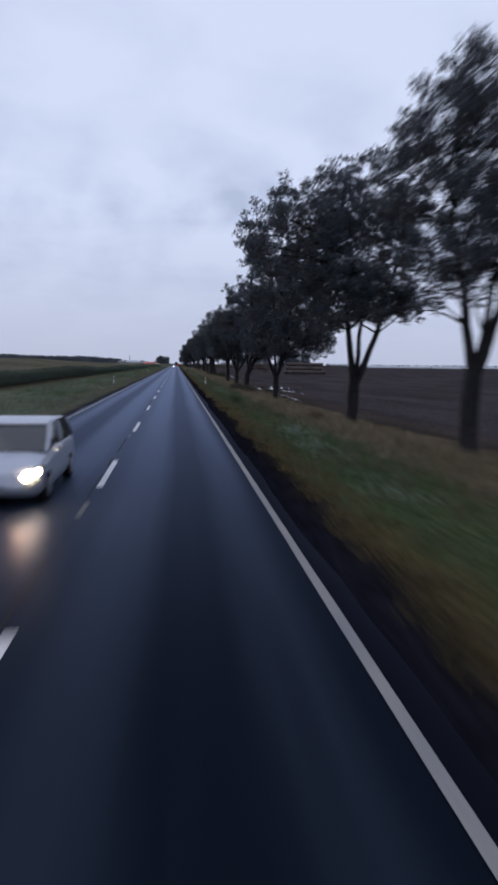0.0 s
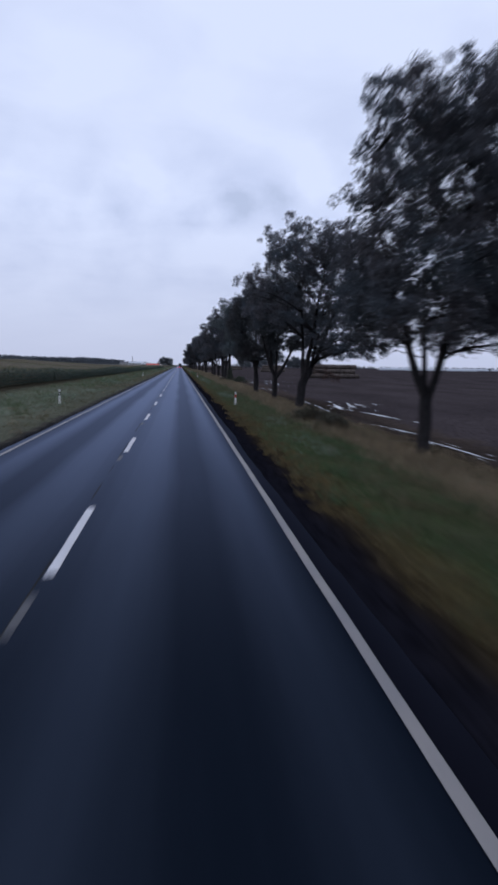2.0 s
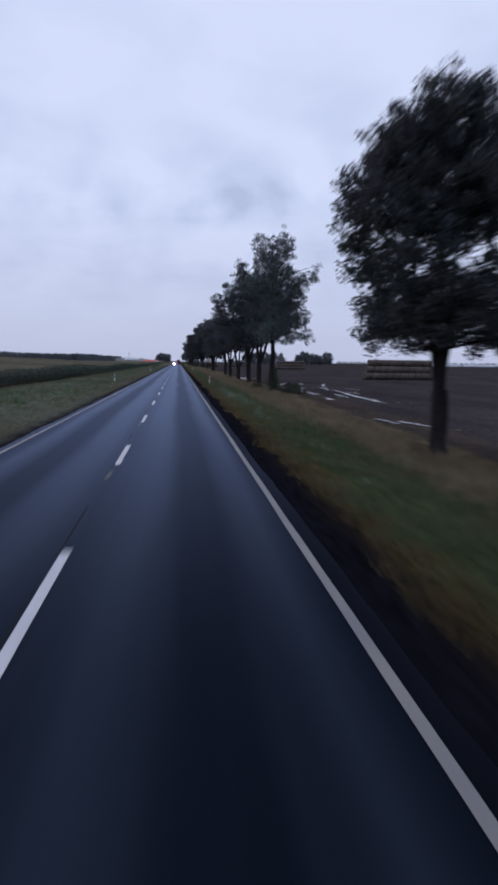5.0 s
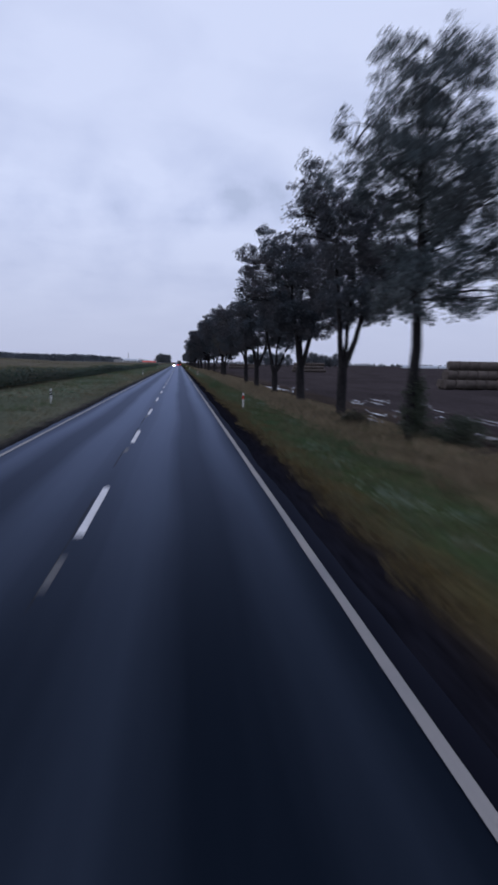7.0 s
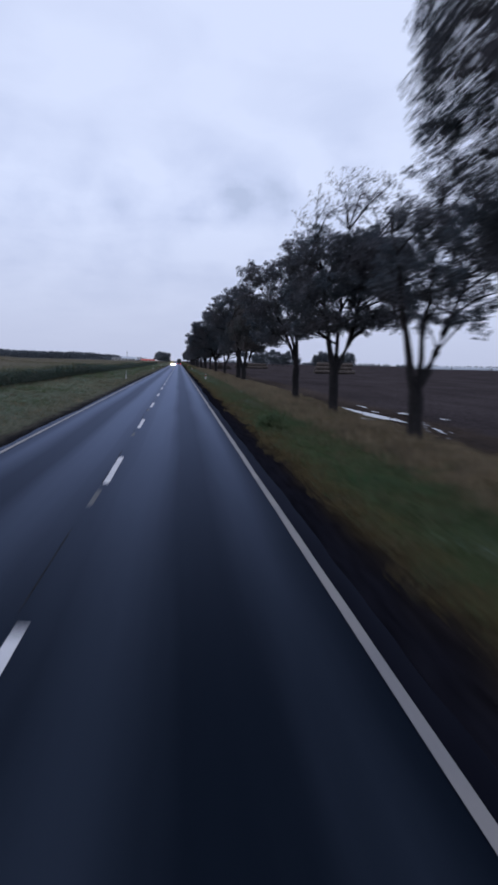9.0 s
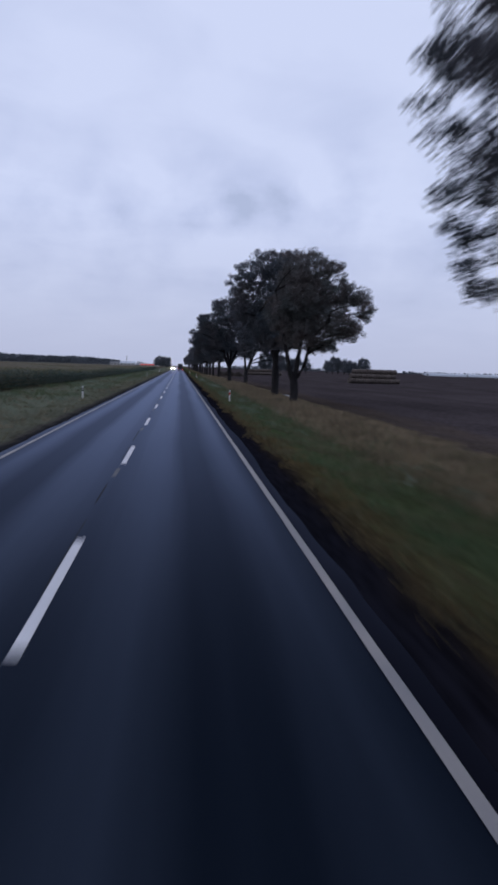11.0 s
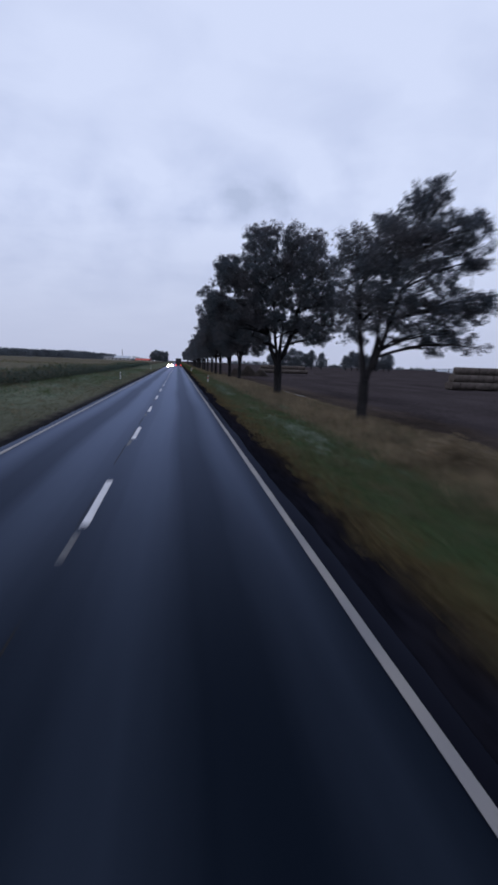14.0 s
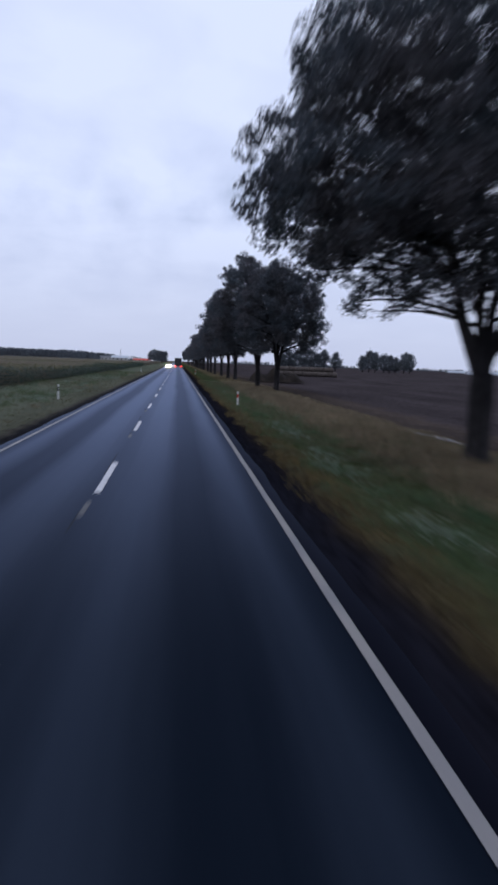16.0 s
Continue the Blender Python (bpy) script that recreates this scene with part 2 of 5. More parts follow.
    L(patch.outputs["Fac"], rough.inputs["Value"])
    L(rough.outputs[0], shine.inputs["Roughness"])
    facing.inputs["Blend"].default_value = 0.5
    steep = N("ShaderNodeMath")           # a damp rough road shines at grazing angles only
    steep.operation = "POWER"
    steep.inputs[1].default_value = 6.3
    L(facing.outputs["Facing"], steep.inputs[0])
    polish = N("ShaderNodeMapRange")      # more so in the wheel tracks
    polish.inputs["From Max"].default_value = 0.5
    polish.inputs["To Min"].default_value, polish.inputs["To Max"].default_value = 0.18, 0.335
    L(ramp.outputs[0], polish.inputs["Value"])
    fac = N("ShaderNodeMath")
    fac.operation = "MULTIPLY"
    L(steep.outputs[0], fac.inputs[0])
    L(polish.outputs[0], fac.inputs[1])
    bn = N("ShaderNodeBump")
    bn.inputs["Strength"].default_value, bn.inputs["Distance"].default_value = 0.2, 0.01
    L(grain.outputs["Fac"], bn.inputs["Height"])
    L(bn.outputs[0], dull.inputs["Normal"])
    # less gloss in that outer strip too
    outer_gloss, damp = N("ShaderNodeMath"), N("ShaderNodeMath")
    outer_gloss.operation, damp.operation = "MULTIPLY_ADD", "MULTIPLY"
    outer_gloss.inputs[1].default_value, outer_gloss.inputs[2].default_value = -0.45, 1.0
    L(outer_strip.outputs[0], outer_gloss.inputs[0])
    L(fac.outputs[0], damp.inputs[0])
    L(outer_gloss.outputs[0], damp.inputs[1])
    L(damp.outputs[0], mixed.inputs[0])
    L(dull.outputs[0], mixed.inputs[1])
    L(shine.outputs[0], mixed.inputs[2])
    L(mixed.outputs[0], nt.nodes["Material Output"].inputs[0])
    return m


def paint_mat():
    """White road paint, scuffed through to the asphalt in places."""
    m = mat("worn_road_paint", (0.62, 0.62, 0.64), rough=0.6, spread=0.12, scale=30, second=(0.50, 0.50, 0.53), second_scale=1.2, bump=0.3, fine=80)
    return m


def ground_mat():
    """Bare wet shoulder, straw-coloured edge, green verge, dry strip under the trees, ploughed soil; left: verge and crop soil."""
    m = bpy.data.materials.new("verge_and_field")
    m.use_nodes = True
    nt = m.node_tree
    N, L = nt.nodes.new, nt.links.new
    b = nt.nodes["Principled BSDF"]
    b.inputs["Roughness"].default_value = 0.9
    b.inputs["Specular IOR Level"].default_value = 0.0
    co, sep = N("ShaderNodeTexCoord"), N("ShaderNodeSeparateXYZ")
    L(co.outputs["Object"], sep.inputs[0])
    w1 = N("ShaderNodeTexNoise")
    w1.inputs["Scale"].default_value, w1.inputs["Detail"].default_value = 0.7, 6
    L(co.outputs["Object"], w1.inputs["Vector"])
    sx = N("ShaderNodeMath")             # x with a ragged edge
    sx.operation = "MULTIPLY_ADD"
    w0 = N("ShaderNodeMath")
    w0.operation = "SUBTRACT"
    w0.inputs[1].default_value = 0.5
    L(w1.outputs["Fac"], w0.inputs[0])
    L(w0.outputs[0], sx.inputs[0])
    amp = N("ShaderNodeMapRange")
    amp.inputs["From Min"].default_value, amp.inputs["From Max"].default_value = 4.0, 12.0
    amp.inputs["To Min"].default_value, amp.inputs["To Max"].default_value = 0.7, 5.0
    ax = N("ShaderNodeMath")
    ax.operation = "ABSOLUTE"
    L(sep.outputs[0], ax.inputs[0])
    L(ax.outputs[0], amp.inputs["Value"])
    L(amp.outputs[0], sx.inputs[1])
    L(sep.outputs[0], sx.inputs[2])
    pos = N("ShaderNodeMapRange")
    pos.inputs["From Min"].default_value, pos.inputs["From Max"].default_value = -20.0, 20.0
    L(sx.outputs[0], pos.inputs["Value"])
    ramp = N("ShaderNodeValToRGB")
    e = ramp.color_ramp.elements
    at = lambda x: (x + 20) / 40
    e[0].position, e[0].color = at(-15.5), (0.045, 0.04, 0.028, 1)
    e[1].position, e[1].color = at(18.5), (0.052, 0.044, 0.046, 1)
    for x, c in ((-13, (0.098, 0.110, 0.078)), (-8, (0.098, 0.110, 0.080)), (-4.75, (0.088, 0.090, 0.066)), (-4.4, (0.055, 0.052, 0.044)), (-4.1, (0.018, 0.018, 0.021)),
                 (4.15, (0.0078, 0.0080, 0.0118)), (4.42, (0.0110, 0.0098, 0.0110)), (4.80, (0.036, 0.028, 0.016)), (5.3, (0.062, 0.054, 0.026)), (5.9, (0.040, 0.055, 0.025)),
                 (8.2, (0.048, 0.056, 0.028)), (9.2, (0.098, 0.080, 0.046)), (13.0, (0.082, 0.066, 0.043)), (14.4, (0.050, 0.040, 0.033)), (15.0, (0.045, 0.037, 0.034)), (16.5, (0.062, 0.049, 0.042))):
        k = e.new(at(x))
        k.color = (*c, 1)
    L(pos.outputs[0], ramp.inputs[0])
    w2, w3 = N("ShaderNodeTexNoise"), N("ShaderNodeTexNoise")
    w2.inputs["Scale"].default_value, w2.inputs["Detail"].default_value = 9, 8
    w3.inputs["Scale"].default_value, w3.inputs["Detail"].default_value = 0.16, 4
    mp = N("ShaderNodeMapping")          # plough lines run along the road
    mp.inputs["Scale"].default_value = (1.0, 0.25, 1.0)
    L(co.outputs["Object"], mp.inputs["Vector"])
    L(mp.outputs[0], w2.inputs["Vector"])
    L(mp.outputs[0], w3.inputs["Vector"])
    s1 = N("ShaderNodeMapRange")
    s1.inputs["From Min"].default_value, s1.inputs["From Max"].default_value = 0.3, 0.7
    s1.inputs["To Min"].default_value, s1.inputs["To Max"].default_value = 0.55, 1.45
    s2 = N("ShaderNodeMapRange")
    s2.inputs["From Min"].default_value, s2.inputs["From Max"].default_value = 0.3, 0.7
    s2.inputs["To Min"].default_value, s2.inputs["To Max"].default_value = 0.75, 1.25
    L(w2.outputs["Fac"], s1.inputs["Value"])
    L(w3.outputs["Fac"], s2.inputs["Value"])
    mm = N("ShaderNodeMath")
    mm.operation = "MULTIPLY"
    L(s1.outputs[0], mm.inputs[0])
    L(s2.outputs[0], mm.inputs[1])
    fin = N("ShaderNodeVectorMath")
    fin.operation = "SCALE"
    L(ramp.outputs[0], fin.inputs[0])
    L(mm.outputs[0], fin.inputs["Scale"])
    L(fin.outputs[0], b.inputs["Base Color"])
    bn = N("ShaderNodeBump")
    bn.inputs["Strength"].default_value, bn.inputs["Distance"].default_value = 0.8, 0.06
    L(w2.outputs["Fac"], bn.inputs["Height"])
    L(bn.outputs[0], b.inputs["Normal"])
    return m


EDGE_PAINT = mat("dirty_edge_paint", (0.236, 0.220, 0.210), rough=0.6, spread=0.14, scale=20, second=(0.175, 0.17, 0.178), second_scale=0.8)
ASPHALT, PAINT, GROUND = asphalt_mat(), paint_mat(), ground_mat()
BARK = mat("dark_bark", (0.020, 0.019, 0.021), rough=0.9, spread=0.4, scale=14, second=(0.034, 0.032, 0.034), second_scale=1.1, bump=0.8, fine=18, stretch=(1, 1, 0.25))
# a bluish veil over the trees is put into the next four leaf colours
LEAF = leaf_mat("veiled_green_leaves", (0.070, 0.088, 0.108), (0.096, 0.094, 0.107))
# inner shade of the two densest crowns, put into a darker leaf colour
LEAF_SHADED = leaf_mat("shaded_crown_leaves", (0.046, 0.060, 0.070), (0.062, 0.062, 0.068))
LEAF_PALE = leaf_mat("veiled_pale_leaves", (0.090, 0.120, 0.134), (0.112, 0.126, 0.132))
LEAF_RUST = leaf_mat("veiled_browning_leaves", (0.092, 0.104, 0.106), (0.122, 0.102, 0.100))
# distance haze is put into this pale bluish leaf colour
HAZED_LEAF = leaf_mat("hazed_distant_leaves", (0.125, 0.148, 0.170), (0.136, 0.150, 0.166))
GRASS = leaf_mat("green_grass", (0.066, 0.118, 0.055), (0.100, 0.124, 0.060))
OLIVE = leaf_mat("olive_grass", (0.106, 0.118, 0.066), (0.122, 0.110, 0.064), amount=0.25)
# ochre straw; the dimmer look of grass near the eye is also in its colour
EDGE_STRAW = leaf_mat("edge_straw", (0.140, 0.106, 0.046), (0.098, 0.076, 0.036), amount=0.4)
STRAW = leaf_mat("dry_grass", (0.250, 0.196, 0.128), (0.150, 0.120, 0.078), amount=0.45)
BRAMBLE = leaf_mat("bramble_leaves", (0.048, 0.052, 0.036), (0.068, 0.056, 0.040))
THICKET = leaf_mat("thicket_leaves", (0.056, 0.078, 0.056), (0.070, 0.074, 0.052))
RUSSET = leaf_mat("russet_leaves", (0.085, 0.048, 0.040), (0.115, 0.066, 0.050))
WEED = leaf_mat("pale_weeds", (0.20, 0.24, 0.19), (0.085, 0.125, 0.07))
MAIZE = leaf_mat("maize_leaves", (0.026, 0.052, 0.036), (0.034, 0.060, 0.038))
TASSEL = leaf_mat("maize_tops", (0.15, 0.135, 0.075), (0.12, 0.125, 0.065))
CANOPY = mat("maize_canopy", (0.086, 0.080, 0.054), rough=0.95, spread=0.45, scale=2.2, second=(0.102, 0.084, 0.060), second_scale=0.03, bump=0.9, fine=3.0)
WATER = mat("puddle_water", (0.018, 0.017, 0.017), rough=0.03, spread=0.2, scale=2, spec=0.6)
STRAWBALE = mat("weathered_straw", (0.110, 0.093, 0.083), rough=0.95, spread=0.35, scale=12, second=(0.078, 0.066, 0.060), second_scale=0.9, bump=0.9, fine=25, random_by="object", random_amount=0.15)
PLASTIC = mat("white_post_plastic", (0.72, 0.72, 0.72), rough=0.45, spread=0.08, scale=9, second=(0.55, 0.54, 0.50), second_scale=3)
RED = mat("red_reflective_band", (0.50, 0.035, 0.025), rough=0.35, spread=0.1, scale=9)
REFLECTOR = mat("reflector_glass", (0.75, 0.75, 0.78), rough=0.1, spread=0.05)
BLACK = mat("black_rubber", (0.015, 0.015, 0.016), rough=0.8, spread=0.2, scale=20)
SILVER = mat("silver_car_paint", (0.42, 0.45, 0.52), rough=0.28, spread=0.04, scale=3, metal=0.5)
GREYCAR = mat("dark_car_paint", (0.05, 0.055, 0.065), rough=0.3, spread=0.05, scale=3, metal=0.3)
GLASS = mat("car_window_glass", (0.02, 0.022, 0.026), rough=0.05, spread=0.05, spec=0.7)
ALLOY = mat("wheel_alloy", (0.4, 0.4, 0.42), rough=0.35, spread=0.08, metal=0.9)
TARP = mat("dark_trailer_cover", (0.030, 0.033, 0.042), rough=0.5, spread=0.15, scale=2)
STEEL = mat("dull_steel", (0.16, 0.16, 0.17), rough=0.5, spread=0.15, scale=6, metal=0.6)
RENDERED = mat("pale_render", (0.55, 0.54, 0.52), rough=0.85, spread=0.08, scale=2)
ROOF_RED = mat("red_roof_sheet", (0.30, 0.07, 0.05), rough=0.6, spread=0.15, scale=2)
FOIL = mat("greenhouse_foil", (0.52, 0.56, 0.62), rough=0.4, spread=0.06, scale=0.5)
SOIL = mat("dark_manure", (0.018, 0.015, 0.013), rough=0.95, spread=0.4, scale=3, second=(0.03, 0.024, 0.02), bump=0.9, fine=6)
HEADLIGHT = glow("headlight_glow", (1.0, 0.70, 0.42), 110.0)
FAR_HEADLIGHT = glow("far_headlight_glow", (1.0, 0.86, 0.66), 3200.0)
TAIL = glow("tail_light_glow", (1.0, 0.05, 0.04), 5.0)
SIGN_RED = glow("lit_red_fascia", (0.85, 0.16, 0.14), 0.22)
SIGN_WHITE = glow("lit_white_sign", (0.95, 0.95, 1.0), 3.0)


# ---- mesh helpers ----
def mesh_np(name, verts, faces, material, smooth=False):
    """A mesh from arrays: verts (n, 3), faces (m, k), all faces with the same number of corners."""
    verts, faces = np.asarray(verts, np.float32), np.asarray(faces, np.int32)
    me = bpy.data.meshes.new(name)
    k = faces.shape[1]
    me.vertices.add(len(verts))
    me.vertices.foreach_set("co", verts.ravel())
    me.loops.add(faces.size)
    me.loops.foreach_set("vertex_index", faces.ravel())
    me.polygons.add(len(faces))
    me.polygons.foreach_set("loop_start", np.arange(0, faces.size, k, dtype=np.int32))
    if smooth:
        me.polygons.foreach_set("use_smooth", np.ones(len(faces), bool))
    me.update(calc_edges=True)
    me.materials.append(material)
    return me


def child(name, me, parent, label=""):
    ob = new(name, me)
    ob.parent = parent
    return tagged(ob, label) if label else ob


def part(name, bm, material, parent, label="", smooth=False):
    me = bpy.data.meshes.new(name)
    for f in bm.faces:
        f.smooth = smooth
    bm.to_mesh(me)
    bm.free()
    me.materials.append(material)
    return child(name, me, parent, label)


def thing(name, at, label, category, group="", kind=""):
    ob = new(name)
    ob.location = at
    return tagged(ob, label, category, group, kind)


def box(bm, x0, x1, y0, y1, z0, z1, bevel=0.0):
    r = bmesh.ops.create_cube(bm, size=1.0)
    bmesh.ops.transform(bm, matrix=Matrix.LocRotScale(((x0 + x1) / 2, (y0 + y1) / 2, (z0 + z1) / 2), None, (x1 - x0, y1 - y0, z1 - z0)), verts=r["verts"])
    if bevel:
        bmesh.ops.bevel(bm, geom=list({e for v in r["verts"] for e in v.link_edges}), offset=bevel, segments=2, affect="EDGES", profile=0.5)
    return bm


def drum(bm, centre, radius, length, axis="x", seg=20, bevel=0.0):
    r = bmesh.ops.create_cone(bm, cap_ends=True, segments=seg, radius1=radius, radius2=radius, depth=length)
    turn = {"x": Matrix.Rotation(radians(90), 4, "Y"), "y": Matrix.Rotation(radians(90), 4, "X"), "z": Matrix.Identity(4)}[axis]
    bmesh.ops.transform(bm, matrix=Matrix.Translation(centre) @ turn, verts=r["verts"])
    if bevel:
        rim = [e for e in {e for v in r["verts"] for e in v.link_edges} if any(len(f.verts) > 4 for f in e.link_faces)]
        bmesh.ops.bevel(bm, geom=rim, offset=bevel, segments=2, affect="EDGES", profile=0.5)
    return bm


def loft(bm, rings, caps=True):
    """Skin rings of equally many points."""
    vs = [[bm.verts.new(p) for p in ring] for ring in rings]
    n = len(vs[0])
    for a, b in zip(vs, vs[1:]):
        for i in range(n):
            bm.faces.new((a[i], a[(i + 1) % n], b[(i + 1) % n], b[i]))
    if caps:
        bm.faces.new(vs[0][::-1])
        bm.faces.new(vs[-1])
    bmesh.ops.recalc_face_normals(bm, faces=bm.faces)
    return bm


def tubes(paths, sides):
    """Tapered tubes: paths (n, k, 3) with radii (n, k) -> verts, quads."""
    P, R = paths
    P, R = np.asarray(P, float), np.asarray(R, float)
    n, k, _ = P.shape
    T = np.gradient(P, axis=1)
    T /= np.linalg.norm(T, axis=2, keepdims=True) + 1e-9
    ref = np.where(np.abs(T[..., 2:3]) > 0.9, np.array([1.0, 0, 0]), np.array([0, 0, 1.0]))
    U = np.cross(T, ref)
    U /= np.linalg.norm(U, axis=2, keepdims=True) + 1e-9
    V = np.cross(T, U)
    a = np.arange(sides) * 2 * np.pi / sides
    ring = P[:, :, None] + R[:, :, None, None] * (U[:, :, None] * np.cos(a)[:, None] + V[:, :, None] * np.sin(a)[:, None])
    verts = ring.reshape(-1, 3)
    i, j, s = np.meshgrid(np.arange(n), np.arange(k - 1), np.arange(sides), indexing="ij")
    q = lambda jj, ss: (i * k + jj) * sides + ss % sides
    faces = np.stack([q(j, s), q(j, s + 1), q(j + 1, s + 1), q(j + 1, s)], -1).reshape(-1, 4)
    return verts, faces


def leaves(rng, centres, length, width, droop=0.3):
    """A pointed leaf at every centre."""
    n = len(centres)
    d = rng.normal(size=(n, 3))
    d[:, 2] -= droop
    d /= np.linalg.norm(d, axis=1, keepdims=True)
    s = np.cross(d, rng.normal(size=(n, 3)))
    s /= np.linalg.norm(s, axis=1, keepdims=True) + 1e-9
    l = (length * rng.uniform(0.6, 1.25, n))[:, None]
    w = (width * rng.uniform(0.6, 1.25, n))[:, None]
    v = np.stack([centres - d * l * 0.4 - s * w * 0.5, centres - d * l * 0.4 + s * w * 0.5, centres + d * l * 0.6], 1)
    return v.reshape(-1, 3), np.arange(3 * n).reshape(n, 3)


# ---- ground, road and its markings ----
FAR = 4500.0


def relief(x, y):
    """Height of the ground beside the road."""
    ax = np.abs(x)
    h = np.interp(x, [-60, -14, -9, -4.6, -4.1, 4.05, 4.5, 8, 12, 16, 30, 4000], [0, -0.02, -0.05, -0.01, -0.055, -0.055, -0.02, -0.04, -0.10, -0.18, -0.50, -0.50])
    # the field lies a little lower along the first stretch
    dip = np.clip((260 - y) / 60, 0, 1)
    h = h - dip * np.interp(x, [7, 11, 16, 30, 60, 300, 900], [0, 0.22, 0.3, 0.45, 0.5, 0.3, 0])
    h = h - np.interp(y, [5, 45, 125, 160], [0.05, 0.45, 0.40, 0.0]) * np.interp(x, [8.5, 12, 20, 60], [0, 1, 0.9, 0])
    h = h - np.interp(y, [8, 25], [0, 0.2]) * np.interp(x, [5, 7.5, 30, 60], [0, 1, 1, 0])
    soft = np.clip((ax - 4.3) / 2.0, 0, 1)
    h = h + soft * 0.035 * (np.sin(x * 1.7 + np.sin(y * 0.63) * 1.4) * np.sin(y * 0.91 + x * 0.4) + 0.6 * np.sin(x * 3.9 + y * 2.3) * np.sin(y * 1.37 - x))
    plough = np.clip((x - 17) / 2.0, 0, 1) * np.clip((300 - x) / 100, 0, 1)
    h = h + plough * 0.05 * np.sin((x + 0.3 * np.sin(y * 0.05)) * 2 * np.pi / 0.9)
    return h


def build_ground():
    xs = np.concatenate([[-FAR, -1500, -400, -120, -40, -22], np.arange(-18, -4.0, 0.6), [-4.2, -4.05], [-2, 2], [4.0, 4.15], np.arange(4.4, 30, 0.3), np.arange(31, 60, 1.5), [75, 120, 300, 900, 2000, FAR]])
    ys = np.concatenate([[-FAR, -800, -150, -60], np.arange(-30, 480, 1.2), np.arange(482, 700, 8), [760, 900, 1200, 1800, 2800, FAR]])
    X, Y = np.meshgrid(xs, ys, indexing="ij")
    V = np.stack([X, Y, relief(X, Y)], -1).reshape(-1, 3)
    i, j = np.meshgrid(np.arange(len(xs) - 1), np.arange(len(ys) - 1), indexing="ij")
    q = lambda a, b: a * len(ys) + b
    F = np.stack([q(i, j), q(i + 1, j), q(i + 1, j + 1), q(i, j + 1)], -1).reshape(-1, 4)
    ob = new("ground", mesh_np("ground", V, F, GROUND, smooth=True))
    tagged(ob, "grass verges and dark ploughed soil, wet after rain", "ground", kind="structure")


def left_line(y):
    """The far edge line: its lane narrows a little on the way."""
    return -np.interp(y, [0, 110, 170, 260, 310, 1500], [3.62, 3.62, 3.51, 3.52, 3.42, 3.40])


def build_road():
    mid = lambda side, y: 3.49 if side > 0 else float(left_line(y))
    rng = np.random.default_rng(3)
    ys = np.concatenate([[-600, -200, -60], np.arange(-30, 480, 0.5), np.arange(485, 900, 12), [1000, 1300, 1700, 2200, 3000]])
    n = len(ys)
    near = (ys > -31) & (ys < 481)
    rag = lambda: np.convolve(rng.normal(size=n + 8), np.ones(9) / 9, "valid") * 0.09 * near
    l, r = left_line(ys) - 0.31 + rag(), 3.80 + rag()
    cols = [np.stack([l - 0.08, ys, np.full(n, -0.09)], 1), np.stack([l, ys, np.full(n, -0.012)], 1), np.stack([np.full(n, -3.2), ys, np.full(n, -0.004)], 1), np.stack([np.zeros(n), ys, np.full(n, 0.0)], 1),
            np.stack([np.full(n, 3.2), ys, np.full(n, -0.004)], 1), np.stack([r, ys, np.full(n, -0.012)], 1), np.stack([r + 0.08, ys, np.full(n, -0.09)], 1)]
    V = np.stack(cols, 0).reshape(-1, 3)
    i, j = np.meshgrid(np.arange(6), np.arange(n - 1), indexing="ij")
    F = np.stack([i * n + j, (i + 1) * n + j, (i + 1) * n + j + 1, i * n + j + 1], -1).reshape(-1, 4)
    road = new("road", mesh_np("road", V, F, ASPHALT))
    tagged(road, "straight damp two-lane asphalt road with polished wheel tracks", "road", kind="structure")
    for side in (-1, 1):
        bm = bmesh.new()
        last = None
        y = -60.0
        while y < 1500:
            a = bm.verts.new((mid(side, y) - 0.062 + rng.uniform(-0.006, 0.006), y, 0.004))
            b = bm.verts.new((mid(side, y) + 0.062 + rng.uniform(-0.006, 0.006), y, 0.004))
            if last:
                bm.faces.new((last[0], last[1], b, a))
            last = (a, b)
            y += 1.5 if y < 450 else 25.0
        part("edge_line", bm, EDGE_PAINT, road, "continuous white painted edge line")
    bm = bmesh.new()
    for i, (y0, y1) in enumerate([(0.0, 1.1), (1.1, 2.5), (2.5, 4.0)]):
        e = 0.004 * (i % 2)
        bm.faces.new([bm.verts.new(p) for p in ((-0.07 + e, y0, 0), (0.072 - e, y0, 0), (0.07, y1, 0), (-0.072, y1, 0))])
    bmesh.ops.remove_doubles(bm, verts=bm.verts, dist=0.012)
    dash = bpy.data.meshes.new("lane_dash")
    bm.to_mesh(dash)
    bm.free()
    dash.materials.append(PAINT)
    for k in range(-2, 70):
        ob = child("lane_dash", dash, road)
        ob.location = (0, 12 * k, 0.004)
    # a dark sealed joint and scraps of older paint along the middle
    bm = bmesh.new()
    y = -20.0
    while y < 420:
        a, w = rng.uniform(1.0, 4.0), rng.uniform(0.005, 0.014)
        if y < 8:
            w *= 2
        x = -0.10 - w + 0.015 * math.sin(y * 0.2)
        bm.faces.new([bm.verts.new(p) for p in ((x - w, y, 0.0025), (x + w, y, 0.0025), (x + w, y + a, 0.0025), (x - w, y + a, 0.0025))])
        y += a + rng.choice([0.05, 1.5, 4.0])
    part("joint_seal", bm, BLACK, road, "black tar joint seal")


GHOST = mat("faded_old_paint", (0.070, 0.070, 0.078), rough=0.7, spread=0.4, scale=9, second=(0.05, 0.052, 0.06), second_scale=2.5)


